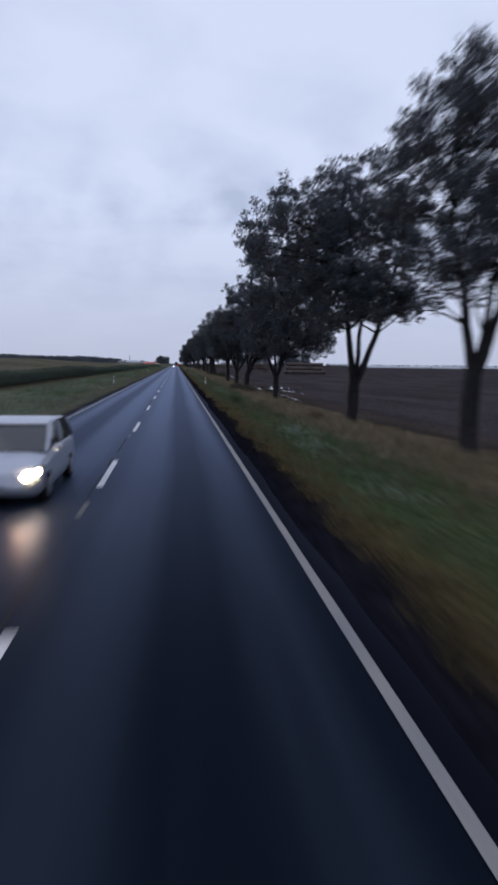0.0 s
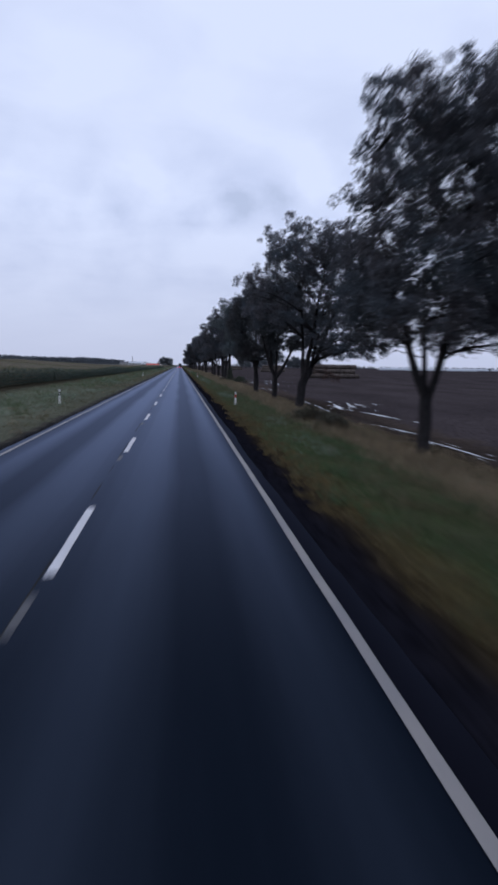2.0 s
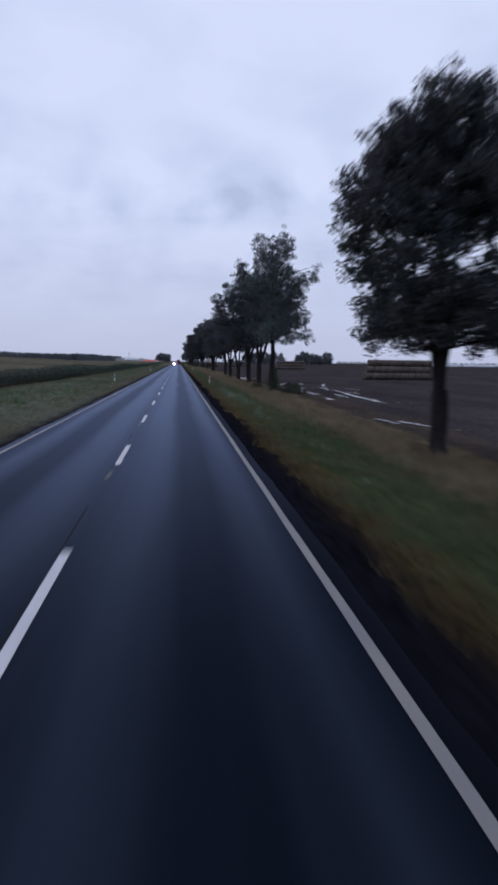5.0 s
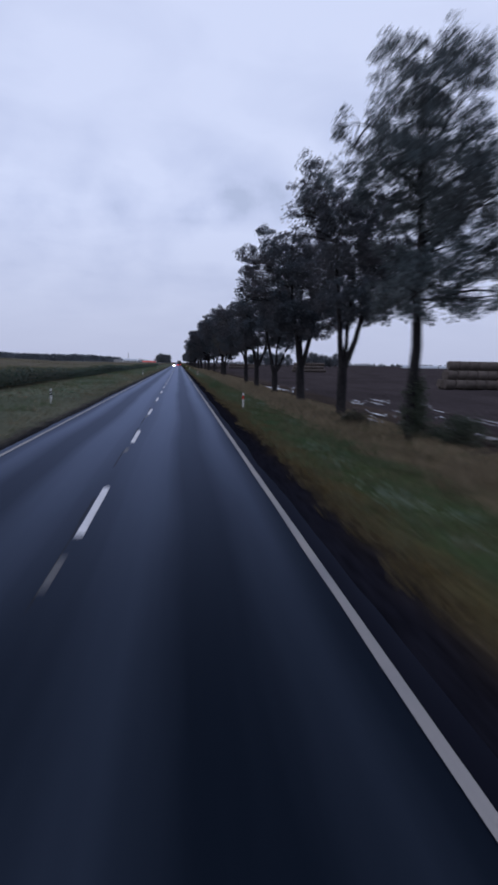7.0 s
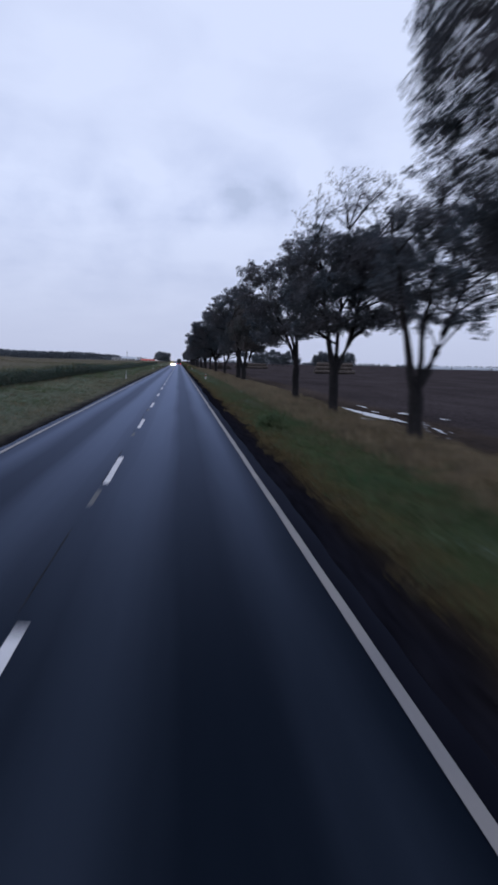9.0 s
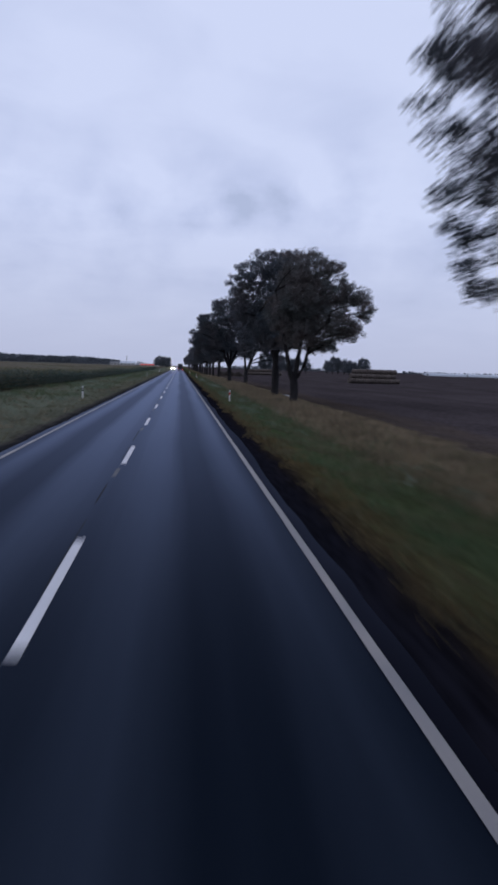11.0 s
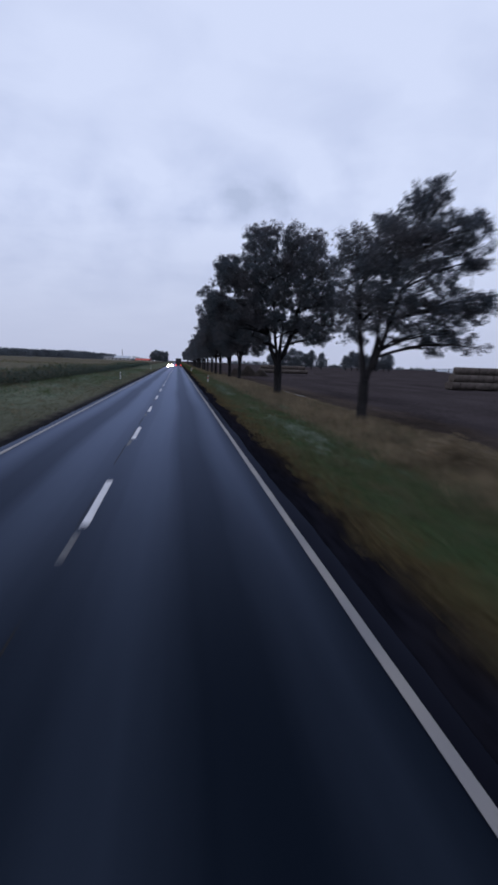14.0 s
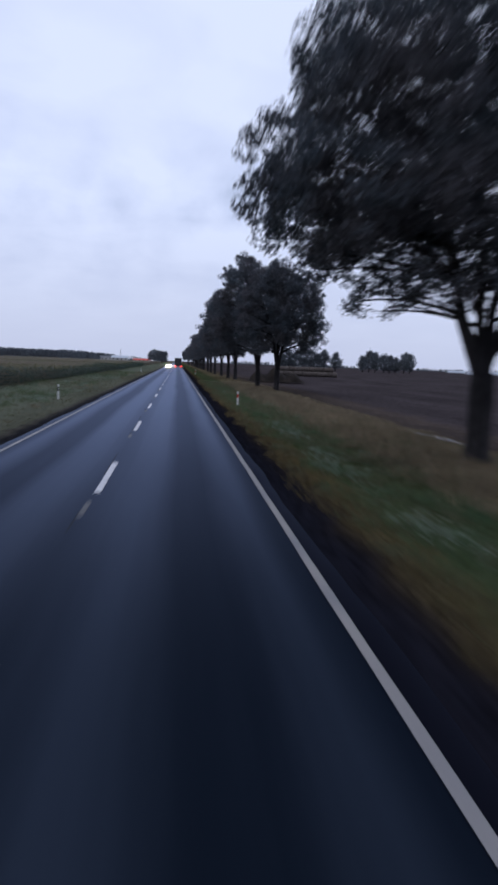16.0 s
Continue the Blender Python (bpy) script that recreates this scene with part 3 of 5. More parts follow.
def old_paint():
    rng = np.random.default_rng(8)
    road = bpy.data.objects["road"]
    for k in range(-2, 36):
        bm = bmesh.new()
        y, l, x = 12 * k - rng.uniform(1.6, 3.0), rng.uniform(0.9, 1.7), -0.06
        bm.faces.new([bm.verts.new(p) for p in ((x - 0.05, y, 0.0032), (x + 0.05, y, 0.0032), (x + 0.06, y + l, 0.0032), (x - 0.04, y + l, 0.0032))])
        part("old_dash", bm, GHOST, road, "ghost of an older worn lane dash")


build_ground()
build_road()
old_paint()


# ---- the row of roadside trees ----
def crown_masses(rng, left, right, low, top, n=13):
    """Leaf masses for a rounded crown between those limits: (x, height, half width, half height, fullness)."""
    cx, w, h = (left + right) / 2, (right - left) / 2, top - low
    out = []
    for i in range(n):
        u = (i + 0.5) / n
        reach = np.interp(u, [0, 0.3, 0.6, 0.85, 1], [0.62, 0.80, 0.72, 0.48, 0.10]) * w
        r = rng.uniform(0.20, 0.30) * w
        s = (-1, 1, 0)[i % 3] * rng.uniform(0.7, 1.0)
        out.append((cx + s * reach, low + 0.08 * h + u * (h - r) * 0.94, r, r * rng.uniform(0.8, 1.0), 1.0))
    out.append((cx, low + 0.45 * h, 0.5 * w, 0.3 * h, 1.0))
    return out


def roadside_tree(x, y, masses, fork=2.3, girth=0.30, full=1.0, leafsize=0.165, leaf=None, limbs=4, spire=False, lean=0.0, far=False, label="", deep=0.78, stems=()):
    """A broad avenue tree: forked trunk, steeply rising limbs, branches and twigs out to many leaf sprays.
    masses: the crown's leaf masses, each (x from the trunk, height, half width, half height, fullness).
    stems: how far each main limb leans out, in metres for three metres of height."""
    rng = np.random.default_rng(int(1000 + y * 7))
    ob = thing("roadside_tree", (x, y, float(relief(np.array(x), np.array(y))) - 0.03), label or "broad dark-green avenue tree with a forked trunk on the verge", "tree", "avenue trees along the road")
    M = np.array(masses, float)
    ground = ob.location.z
    M[:, 1] -= ground
    M[:, 2:4] *= 1.06
    low, top = (M[:, 1] - M[:, 3]).min(), (M[:, 1] + M[:, 3]).max()
    middle, wide = (M[:, 0] - M[:, 2]).min() / 2 + (M[:, 0] + M[:, 2]).max() / 2, (M[:, 0] + M[:, 2]).max() / 2 - (M[:, 0] - M[:, 2]).min() / 2
    # every mass is repeated through the depth of the crown
    lobes = []
    for mx, mz, rx, rz, d in M:
        off = min(0.95, abs(mx - middle) / wide)
        up = np.clip((mz - low) / (top - low), 0, 1)
        depth = max(0.0, deep * wide * math.sqrt(1 - off * off) * np.interp(up, [0, 0.3, 0.7, 1], [0.8, 1, 0.85, 0.55]) - 0.5 * rx)
        n = max(1, int(round(2 * depth / (1.9 * rx))) + 1) if depth > 0.4 * rx else 1
        for k in range(n):
            s = 0.0 if n == 1 else -1 + 2 * k / (n - 1)
            pull = 1 - 0.10 * s * s
            lobes.append(((mx - middle) * pull + middle, s * depth + rng.uniform(-0.25, 0.25) * rx, 3 + (mz - 3) * (1 - 0.10 * s * s), rx * (1 - 0.08 * s * s), rx * 0.95, rz * (1 - 0.08 * s * s), d))
    E = np.array(lobes)
    heart = E[:, :3]
    # leaf sprays inside the lobes
    area = np.pi * E[:, 3] * E[:, 5]
    sparse = E[:, 6] < 0.3
    many = np.maximum(2, (E[:, 6] * np.where(sparse, 3.0, 1.0) * full * area * (6.6 if not far else 2.6))).astype(int)
    which = np.repeat(np.arange(len(E)), many)
    q = rng.normal(size=(len(which), 3))
    q *= (rng.random(len(which)) ** 0.36 / np.linalg.norm(q, axis=1))[:, None]
    C = heart[which] + q * E[which, 3:6] * 0.93
    C[:, 2] = np.maximum(C[:, 2], low)
    # trunk
    base = np.array([0.0, 0, -0.06])
    ks = np.linspace(0, 1, 9)
    head = np.array([lean * fork, 0.05 * rng.normal(), fork + 0.25])
    trunk_top = head if not spire else np.array([M[M[:, 1].argmax(), 0] * 0.8, 0, top * 0.93])
    P = base + (trunk_top - base) * ks[:, None]
    if spire:
        P[1:-1, :2] += rng.normal(size=(7, 2)) * 0.06
        R = np.interp(ks, [0, 0.04, 0.3, 1], [girth * 1.3, girth, girth * 0.8, 0.03])
    else:
        P[1:, :2] += np.cumsum(rng.normal(size=(8, 2)) * 0.016, 0)
        R = np.interp(ks, [0, 0.08, 0.25, 0.8, 1], [girth * 1.30, girth * 1.02, girth * 0.92, girth * 0.98, girth * 0.86])
        head = P[-1].copy()
    v, f = tubes((P[None], R[None]), 12)
    child("trunk", mesh_np("trunk", v, f, BARK, True), ob)
    # limbs rise steeply from the fork into the main masses
    skeleton = [P[3:]] if spire else []
    if spire:
        targets = list(range(len(M)))
    else:
        high = [i for i in range(len(M)) if M[i, 1] > low + 0.5 * (top - low)] or list(range(len(M)))
        targets = [max(high, key=lambda i: M[i, 1] - 0.8 * abs(M[i, 0] - middle))]
        while len(targets) < min(limbs, len(high)):
            targets.append(max((i for i in high if i not in targets), key=lambda i: min(abs(M[i, 0] - M[j, 0]) + 0.35 * abs(M[i, 1] - M[j, 1]) for j in targets)))
    for n, i in enumerate(targets if not stems else ()):
        e = np.array([M[i, 0] * (0.94 if spire else 0.62), (0.0 if not n else rng.uniform(-0.55, 0.55) * deep * wide), M[i, 1] + 0.2 * M[i, 3]])
        if spire:
            s = P[np.searchsorted(P[:-1, 2], max(P[2, 2], e[2] - 0.6 - 0.3 * abs(e[0])), side="left")]
            bend, r0 = (s + e) / 2 + np.array([0, 0, -0.25]), girth * 0.26
        else:
            s = head - np.array([0, 0, 0.12 + 0.42 * rng.random()])
            bend = np.array([s[0] + (e[0] - s[0]) * 0.27, s[1] + (e[1] - s[1]) * 0.25, s[2] + (e[2] - s[2]) * 0.46])
            r0 = girth * (0.66 if not n else rng.uniform(0.44, 0.60))
        t = np.linspace(0, 1, 9)[:, None]
        B = (1 - t) ** 2 * s + 2 * t * (1 - t) * bend + t ** 2 * e
        B[2:-1] += np.cumsum(rng.normal(size=(6, 3)) * 0.055, 0)
        v, f = tubes((B[None], (r0 * (1 - 0.84 * t[:, 0] ** 0.8))[None]), 8)
        child("limb", mesh_np("limb", v, f, BARK, True), ob)
        skeleton.append(B[2:])
    for n, dx in enumerate(stems):
        s = head - np.array([0, 0, 0.10 + 0.22 * n])
        rise = 0.66 * (top - s[2])
        dy = rng.uniform(-0.5, 0.5)
        t = np.linspace(0, 1, 10)[:, None]
        B = s + np.concatenate([dx * rise / 3 * t ** 0.8, dy * rise / 3 * t, rise * t ** (1.0 if abs(dx) < 1.8 else 1.15)], 1)
        B[2:-1] += np.cumsum(rng.normal(size=(7, 3)) * np.array([0.06, 0.06, 0.03]), 0)
        v, f = tubes((B[None], (girth * (0.68 if n < 2 else 0.52) * (1 - 0.86 * t[:, 0] ** 0.85))[None]), 8)
        child("limb", mesh_np("limb", v, f, BARK, True), ob)
        skeleton.append(B[2:])
    S = np.concatenate(skeleton)
    # side branches out to every lobe, then twigs to the sprays
    t = np.linspace(0, 1, 6)[None, :, None]
    d = np.linalg.norm(heart[:, None] - S[None], axis=2) + 1.6 * np.maximum(0, S[None, :, 2] - heart[:, None, 2] + 0.9)
    A = S[np.argmin(d, 1)]
    far_off = np.linalg.norm(heart - A, axis=1, keepdims=True)
    mid = (A + heart) / 2 + np.array([0, 0, 0.10]) * far_off + rng.normal(size=heart.shape) * 0.15
    BP = (1 - t) ** 2 * A[:, None] + 2 * t * (1 - t) * mid[:, None] + t ** 2 * heart[:, None]
    branches = tubes((BP, np.minimum(0.075, 0.022 + 0.014 * far_off) * np.linspace(1, 0.35, 6)[None]), 5)
    S = np.concatenate([S, BP[:, 2:].reshape(-1, 3)])
    tip = C[rng.random(len(C)) < np.where(sparse[which], 0.9, 0.42 if not far else 0.1)]
    d = np.linalg.norm(tip[:, None] - S[None], axis=2) + 1.8 * np.maximum(0, S[None, :, 2] - tip[:, None, 2] + 0.15)
    A = S[np.argmin(d, 1)]
    t = np.linspace(0, 1, 3)[None, :, None]
    far_off = np.linalg.norm(tip - A, axis=1, keepdims=True)
    mid = (A + tip) / 2 + np.array([0, 0, 0.12]) * far_off + rng.normal(size=tip.shape) * 0.10
    TP = (1 - t) ** 2 * A[:, None] + 2 * t * (1 - t) * mid[:, None] + t ** 2 * tip[:, None]
    v, f = tubes((TP, (0.008 + 0.009 * far_off) * np.linspace(1, 0.3, 3)[None]), 3)
    f = np.concatenate([f, branches[1] + len(v)])
    tagged(child("branchwork", mesh_np("branchwork", np.concatenate([v, branches[0]]), f, BARK), ob), "dark side branches and twigs", kind="stuff")
    # leaves
    per = np.where(sparse[which], 7, 50 if not far else 22)
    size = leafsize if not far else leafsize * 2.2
    rad = rng.uniform(0.28, 0.54, len(C)) * (1.0 if not far else 1.7)
    k = np.repeat(np.arange(len(C)), per)
    q = rng.normal(size=(len(k), 3))
    q *= (rng.random(len(k)) ** 0.42 / np.linalg.norm(q, axis=1))[:, None] * np.array([1, 1, 0.8])
    v, f = leaves(rng, C[k] + q * rad[k][:, None], size, size * 0.66, 0.45)
    child("crown", mesh_np("crown", v, f, leaf or LEAF), ob)
    return ob


roadside_tree(12.4, 8.1, [(-3.3, 11.1, 1.1, 0.9, 0.6), (-1.9, 12.5, 0.9, 0.9, 0.7), (-0.6, 13.4, 1, 0.8, 0.8), (-1.3, 11.5, 1.2, 1, 0.8), (0.1, 11.9, 1, 1.2, 0.9), (-2.4, 9.5, 1.1, 1, 0.6), (-1.1, 9, 1.2, 1.2, 0.6), (0.3, 9.1, 1.2, 1.4, 0.7), (-1.6, 7.3, 1.2, 1, 0.5), (-0.5, 6.4, 1.4, 0.9, 0.55), (0.4, 7, 1, 1.2, 0.6), (-1.3, 5.2, 0.8, 0.5, 0.3), (1.6, 11.8, 1.6, 1.6, 0.8), (2.2, 9, 1.6, 1.8, 0.8), (2.2, 6.6, 1.4, 1, 0.6)],
              full=0.85, fork=2.8, girth=0.34, stems=(-0.35, 0.7, 0.2))
roadside_tree(12.5, 24.6, [(-6.4, 10.3, 1, 1.5, 0.75), (-5.4, 11.8, 1.1, 1.1, 0.6), (-4.1, 12.8, 1.2, 1.1, 0.6), (-3.3, 11.1, 1.6, 1.5, 0.7), (-1.6, 13.8, 1.5, 1.2, 0.7), (-1.3, 11.4, 1.9, 1.7, 0.8), (0.8, 15.1, 1.4, 1.2, 0.7), (1.2, 12.5, 2.1, 2, 1), (2.9, 10.4, 1.1, 1.7, 0.8), (-2.7, 9, 1.5, 1.1, 0.7), (-1.2, 8.3, 1.9, 1.6, 1), (1.5, 7.9, 2.1, 1.9, 1.2), (3.2, 6.7, 1.1, 1.1, 1), (0.5, 6.2, 1.4, 0.9, 0.9), (-1.3, 6, 1.1, 0.8, 0.7), (3, 13.5, 1.2, 1.7, 0.7)],
              fork=2.3, girth=0.36, stems=(-0.35, 0.85, 0.15))
roadside_tree(12.4, 55, [(-2.4, 13.7, 1.2, 1.2, 0.7), (-2.9, 11, 1.5, 1.7, 0.8), (-0.1, 14.1, 2, 1.6, 0.8), (1.9, 14.4, 1.7, 1.5, 0.8), (3.8, 14, 1.5, 1.5, 0.8), (4.8, 11.6, 1.4, 2, 0.9), (0, 10.8, 2.5, 2.2, 0.8), (3.1, 10.6, 2.3, 2.2, 1), (-2.6, 7.9, 1.6, 1.9, 1), (0.1, 7.2, 2.5, 2, 1.1), (3.5, 6.9, 2.5, 2.3, 1.1), (5.3, 5.6, 1.4, 2, 1), (-1.2, 5, 1.9, 1.3, 0.9), (2.3, 4.7, 2, 1.1, 0.9), (-2.9, 5.5, 1.1, 1.6, 0.8), (0.8, 13.0, 1.5, 1.3, 0.8), (1.2, 15.4, 1.3, 0.9, 0.6), (-1.2, 14.9, 1.2, 0.9, 0.6), (5.0, 8.6, 1.2, 1.4, 0.9)],
              fork=2.3, girth=0.30, stems=(-0.9, 0.8, -0.1, 0.4), label="tall rounded avenue tree with a full dark-green crown")
leaning_tree = roadside_tree(12.45, 85.2, [(-5.2, 10.1, 0.9, 0.9, 0.45), (-3.7, 10.7, 1.4, 1.3, 0.6), (-2.9, 13.6, 1.2, 1.3, 0.55), (-0.8, 15.1, 1.4, 1.1, 0.55), (-1.4, 12.6, 1.9, 1.7, 0.65), (1.1, 14.3, 1.5, 1.5, 0.6), (3.1, 14.6, 1.4, 1.3, 0.6), (1.9, 11.9, 2.2, 1.9, 0.75), (4.5, 13.8, 1.5, 1.5, 0.6), (6.2, 12.8, 1.2, 1.5, 0.6), (5.3, 10.7, 1.9, 1.9, 0.75), (-0.6, 9.7, 1.8, 1.6, 0.7), (3.4, 8.5, 2.4, 1.9, 0.75), (6.8, 8.7, 1.4, 1.9, 0.65), (1.5, 6.2, 1.4, 1.2, 0.45), (4.4, 5.6, 1.8, 1.4, 0.55), (6.5, 4.6, 1.5, 1.3, 0.5), (-4.4, 7.8, 1, 0.9, 0.55), (-3, 7.4, 1.2, 1, 0.6), (-1.8, 7.2, 1, 0.9, 0.55), (1.8, 4.7, 1.0, 0.9, 0.5), (3.0, 4.2, 0.9, 0.7, 0.5)],
              fork=2.2, girth=0.40, lean=0.12, stems=(0.5, 1.25, 0.05, 0.85), label="large airy avenue tree leaning slightly over the field")

def hanging_branch(tree, start, end, seed):
    """A low half-broken branch with browned leaves under the crown."""
    rng = np.random.default_rng(seed)
    t = np.linspace(0, 1, 8)[:, None]
    a, b = np.array(start), np.array(end)
    P = a + (b - a) * t + np.array([0, 0, 0.5]) * t * (1 - t)
    k = rng.integers(3, 8, 26)
    tips = P[k] + rng.normal(size=(26, 3)) * np.array([0.32, 0.32, 0.22])
    u = np.linspace(0, 1, 4)[None, :, None]
    v, f = tubes((P[k][:, None] * (1 - u) + tips[:, None] * u, np.tile(np.linspace(0.014, 0.004, 4), (26, 1))), 4)
    w, g = tubes((P[None], np.linspace(0.05, 0.015, 8)[None]), 6)
    branch = child("hanging_branch", mesh_np("hanging_branch", np.concatenate([v, w]), [*f.tolist(), *(g + len(v)).tolist()], BARK), tree)
    m = np.repeat(np.arange(26), 16)
    v, f = leaves(rng, tips[m] + rng.normal(size=(len(m), 3)) * 0.13, 0.13, 0.08)
    child("browned_leaves", mesh_np("browned_leaves", v, f, RUSSET), branch, "russet dead leaves")


hanging_branch(leaning_tree, (0.5, -0.3, 3.6), (2.9, -2.2, 2.75), 5)

roadside_tree(12.4, 100.5, [(-1.3, 9.5, 1.5, 1.6, 0.9), (-1.9, 7.4, 1.2, 1.3, 0.8), (-0.3, 11.3, 1.4, 1.2, 0.8), (0.9, 10.4, 1.8, 1.6, 0.9), (0.4, 8, 2, 1.6, 1), (2.6, 9.1, 1.8, 1.8, 1), (4, 6.4, 1.3, 1.3, 0.9), (-0.6, 5.7, 1.2, 0.9, 0.8), (2.2, 5.7, 1.6, 1, 0.8), (1.6, 12.2, 1.6, 1.4, 0.8), (4.1, 8.3, 1.2, 1.5, 0.9), (-2.3, 10.8, 1.2, 1.2, 0.9), (-0.6, 12.3, 1.2, 1, 0.8)],
              full=1.35, fork=2.4, girth=0.33, leaf=LEAF_SHADED, stems=(-0.9, 1.5, 0.2, -0.3))
roadside_tree(12.1, 115.6, [(-2.8, 10.6, 1.5, 1.6, 1), (-0.8, 12.5, 1.5, 1.4, 1), (1.2, 12.7, 1.7, 1.4, 1), (-2.4, 7.5, 1.7, 1.8, 1.1), (0.5, 9.9, 2.6, 2.3, 1.2), (2.5, 10.4, 1.7, 2.2, 1.1), (-0.6, 5.1, 2.1, 1.7, 1.1), (1.9, 6, 2.1, 1.7, 1.1), (2.8, 4.1, 1, 0.9, 0.9), (-2.2, 4.9, 1.1, 1.5, 1), (-2.6, 12.1, 1.2, 1.2, 1), (-3.7, 9.2, 1.1, 1.3, 1), (-0.8, 13.5, 1.4, 1, 1)],
              full=1.3, leaf=LEAF_SHADED, fork=2.5, girth=0.36, limbs=3, label="dense dark rounded avenue tree on the verge")
roadside_tree(11.95, 161.5, [(-0.2, 16.3, 1.3, 1, 0.85), (-1.5, 15.3, 1, 1.4, 0.8), (1.2, 15.8, 0.9, 1.6, 0.85), (0.4, 14, 1.6, 1.4, 0.9), (-0.9, 13, 1.3, 1.3, 0.9), (-2.9, 12.1, 1.4, 1.1, 0.75), (-3.9, 12.4, 0.4, 0.9, 0.5), (2.2, 11.8, 1.4, 1.1, 0.6), (3.8, 12.7, 1.3, 0.9, 0.7), (4.8, 13.1, 0.5, 0.7, 0.5), (-0.1, 10.8, 1.6, 1.3, 0.9), (2, 9.9, 1.2, 1.3, 0.8), (2.7, 7.6, 1.4, 1.3, 0.8), (0.6, 7.9, 1.8, 1.5, 0.9), (3.6, 5.9, 0.9, 0.9, 0.5), (1.4, 5.7, 1.4, 0.8, 0.6), (-0.7, 6.2, 1.4, 1.3, 0.8), (0.9, 12.6, 1.3, 1.2, 0.75), (2.6, 10.6, 1.2, 1, 0.65), (-1.8, 11.5, 1.2, 1, 0.75), (0.2, 9.3, 1.6, 1.2, 0.85)],
              girth=0.28, full=0.82, leaf=LEAF_PALE, leafsize=0.15, spire=True, label="tall slender poplar with a shrubby foot")
roadside_tree(12.1, 175, [(-2.6, 14.8, 0.8, 1.1, 0.5), (-3.3, 13.8, 0.7, 0.5, 0.35), (-2.1, 14, 1.2, 1.2, 0.7), (-1, 12.8, 1.7, 1.5, 0.8), (-3.4, 12, 0.8, 0.8, 0.25), (1.4, 13.4, 2.3, 1.5, 0.8), (-0.6, 10.4, 1.8, 1.5, 0.8), (2.2, 10.5, 2.3, 1.8, 0.9), (-0.2, 7.7, 1.7, 1.5, 0.9), (2.4, 7.7, 2, 1.5, 0.85), (0.8, 6.3, 1.7, 0.8, 0.8), (3.9, 9.1, 1.2, 1.5, 0.7)],
              full=1.25, fork=2.9, girth=0.34, stems=(-0.35, 0.7, 0.2))
roadside_tree(12.65, 192, [(-5, 12.2, 1, 1.1, 0.75), (-4.8, 10.3, 1, 1.2, 0.7), (-3.3, 13.7, 1.2, 1.2, 0.75), (-1.4, 14.6, 1.4, 1.1, 0.75), (-2.3, 11.9, 1.5, 1.5, 0.75), (0.2, 13.9, 1.5, 1.5, 0.8), (2.1, 14, 1.2, 1.4, 0.8), (-0.3, 11.1, 1.8, 1.8, 0.9), (-3.5, 9.4, 1.5, 1.2, 0.8), (2.1, 11.1, 1.8, 1.8, 1), (-1.5, 7.7, 1.8, 1.5, 1), (1.5, 8.1, 1.8, 1.5, 1), (3.2, 6.7, 1.2, 0.8, 0.8), (0.6, 5.9, 1.5, 1, 0.9), (-2.7, 7.3, 1.5, 1.4, 0.9), (-5.7, 9.2, 0.4, 0.5, 0.5)],
              fork=2.9, girth=0.40, stems=(-0.5, 0.6, 0.1))
roadside_tree(12.3, 205.8, [(0.1, 12.7, 0.8, 0.6, 0.40), (0.8, 10.9, 0.9, 1.1, 0.5), (-0.8, 9.2, 0.9, 0.8, 0.60), (0.6, 8.6, 0.9, 1, 0.70), (-1.2, 7.5, 0.9, 0.8, 0.65), (0.1, 6.6, 1.1, 0.8, 0.70), (1.1, 4.9, 0.9, 0.7, 0.65), (-1.6, 9.1, 0.6, 0.6, 0.55), (2.1, 9.7, 1, 1.3, 0.75), (2.5, 7.3, 1.3, 1.3, 0.70), (-1.9, 6.3, 0.6, 0.6, 0.60), (3.4, 6.4, 1.2, 1, 0.5), (3.8, 8.6, 1.3, 1.3, 0.5)],
              fork=2.1, girth=0.36, stems=(1.3, -0.55, 0.3), label="sparse two-stemmed avenue tree leaning to the field")
roadside_tree(12, 220.2, [(-2.8, 10.2, 1.1, 1, 1), (-1.3, 10.6, 1.1, 1.1, 1), (0.7, 10.5, 1.1, 1.1, 1), (2, 10.8, 1.1, 1.1, 1), (-1.5, 8.4, 1.8, 1.4, 1.1), (1, 8.5, 1.8, 1.4, 1.1), (2.6, 8.6, 1.1, 1.5, 1), (-2.6, 7.2, 1.1, 1.1, 1), (-0.8, 5.9, 1.5, 0.9, 0.9), (1.7, 6, 1.4, 0.9, 0.9), (-2.5, 5.2, 0.7, 0.5, 0.7), (-1.7, 13, 1.2, 1.2, 0.12), (-0.1, 14.2, 1.4, 1.4, 0.15), (1.6, 14.5, 1.4, 1.4, 0.18), (-2.8, 12, 0.8, 1, 0.12), (2.6, 15.1, 1.4, 1.3, 0.2), (4.2, 13.8, 1.4, 1.4, 0.22), (3.4, 12.0, 1.3, 1.1, 0.28), (3.8, 10, 1.3, 1.4, 0.75), (4.1, 7.8, 1.3, 1.2, 0.75), (3.2, 6.0, 1.3, 0.8, 0.7), (5.3, 7.0, 1.3, 1.2, 0.7)],
              fork=2.7, girth=0.34, stems=(-0.5, 1.0, 0.2), label="avenue tree with bare twiggy top and full lower crown")
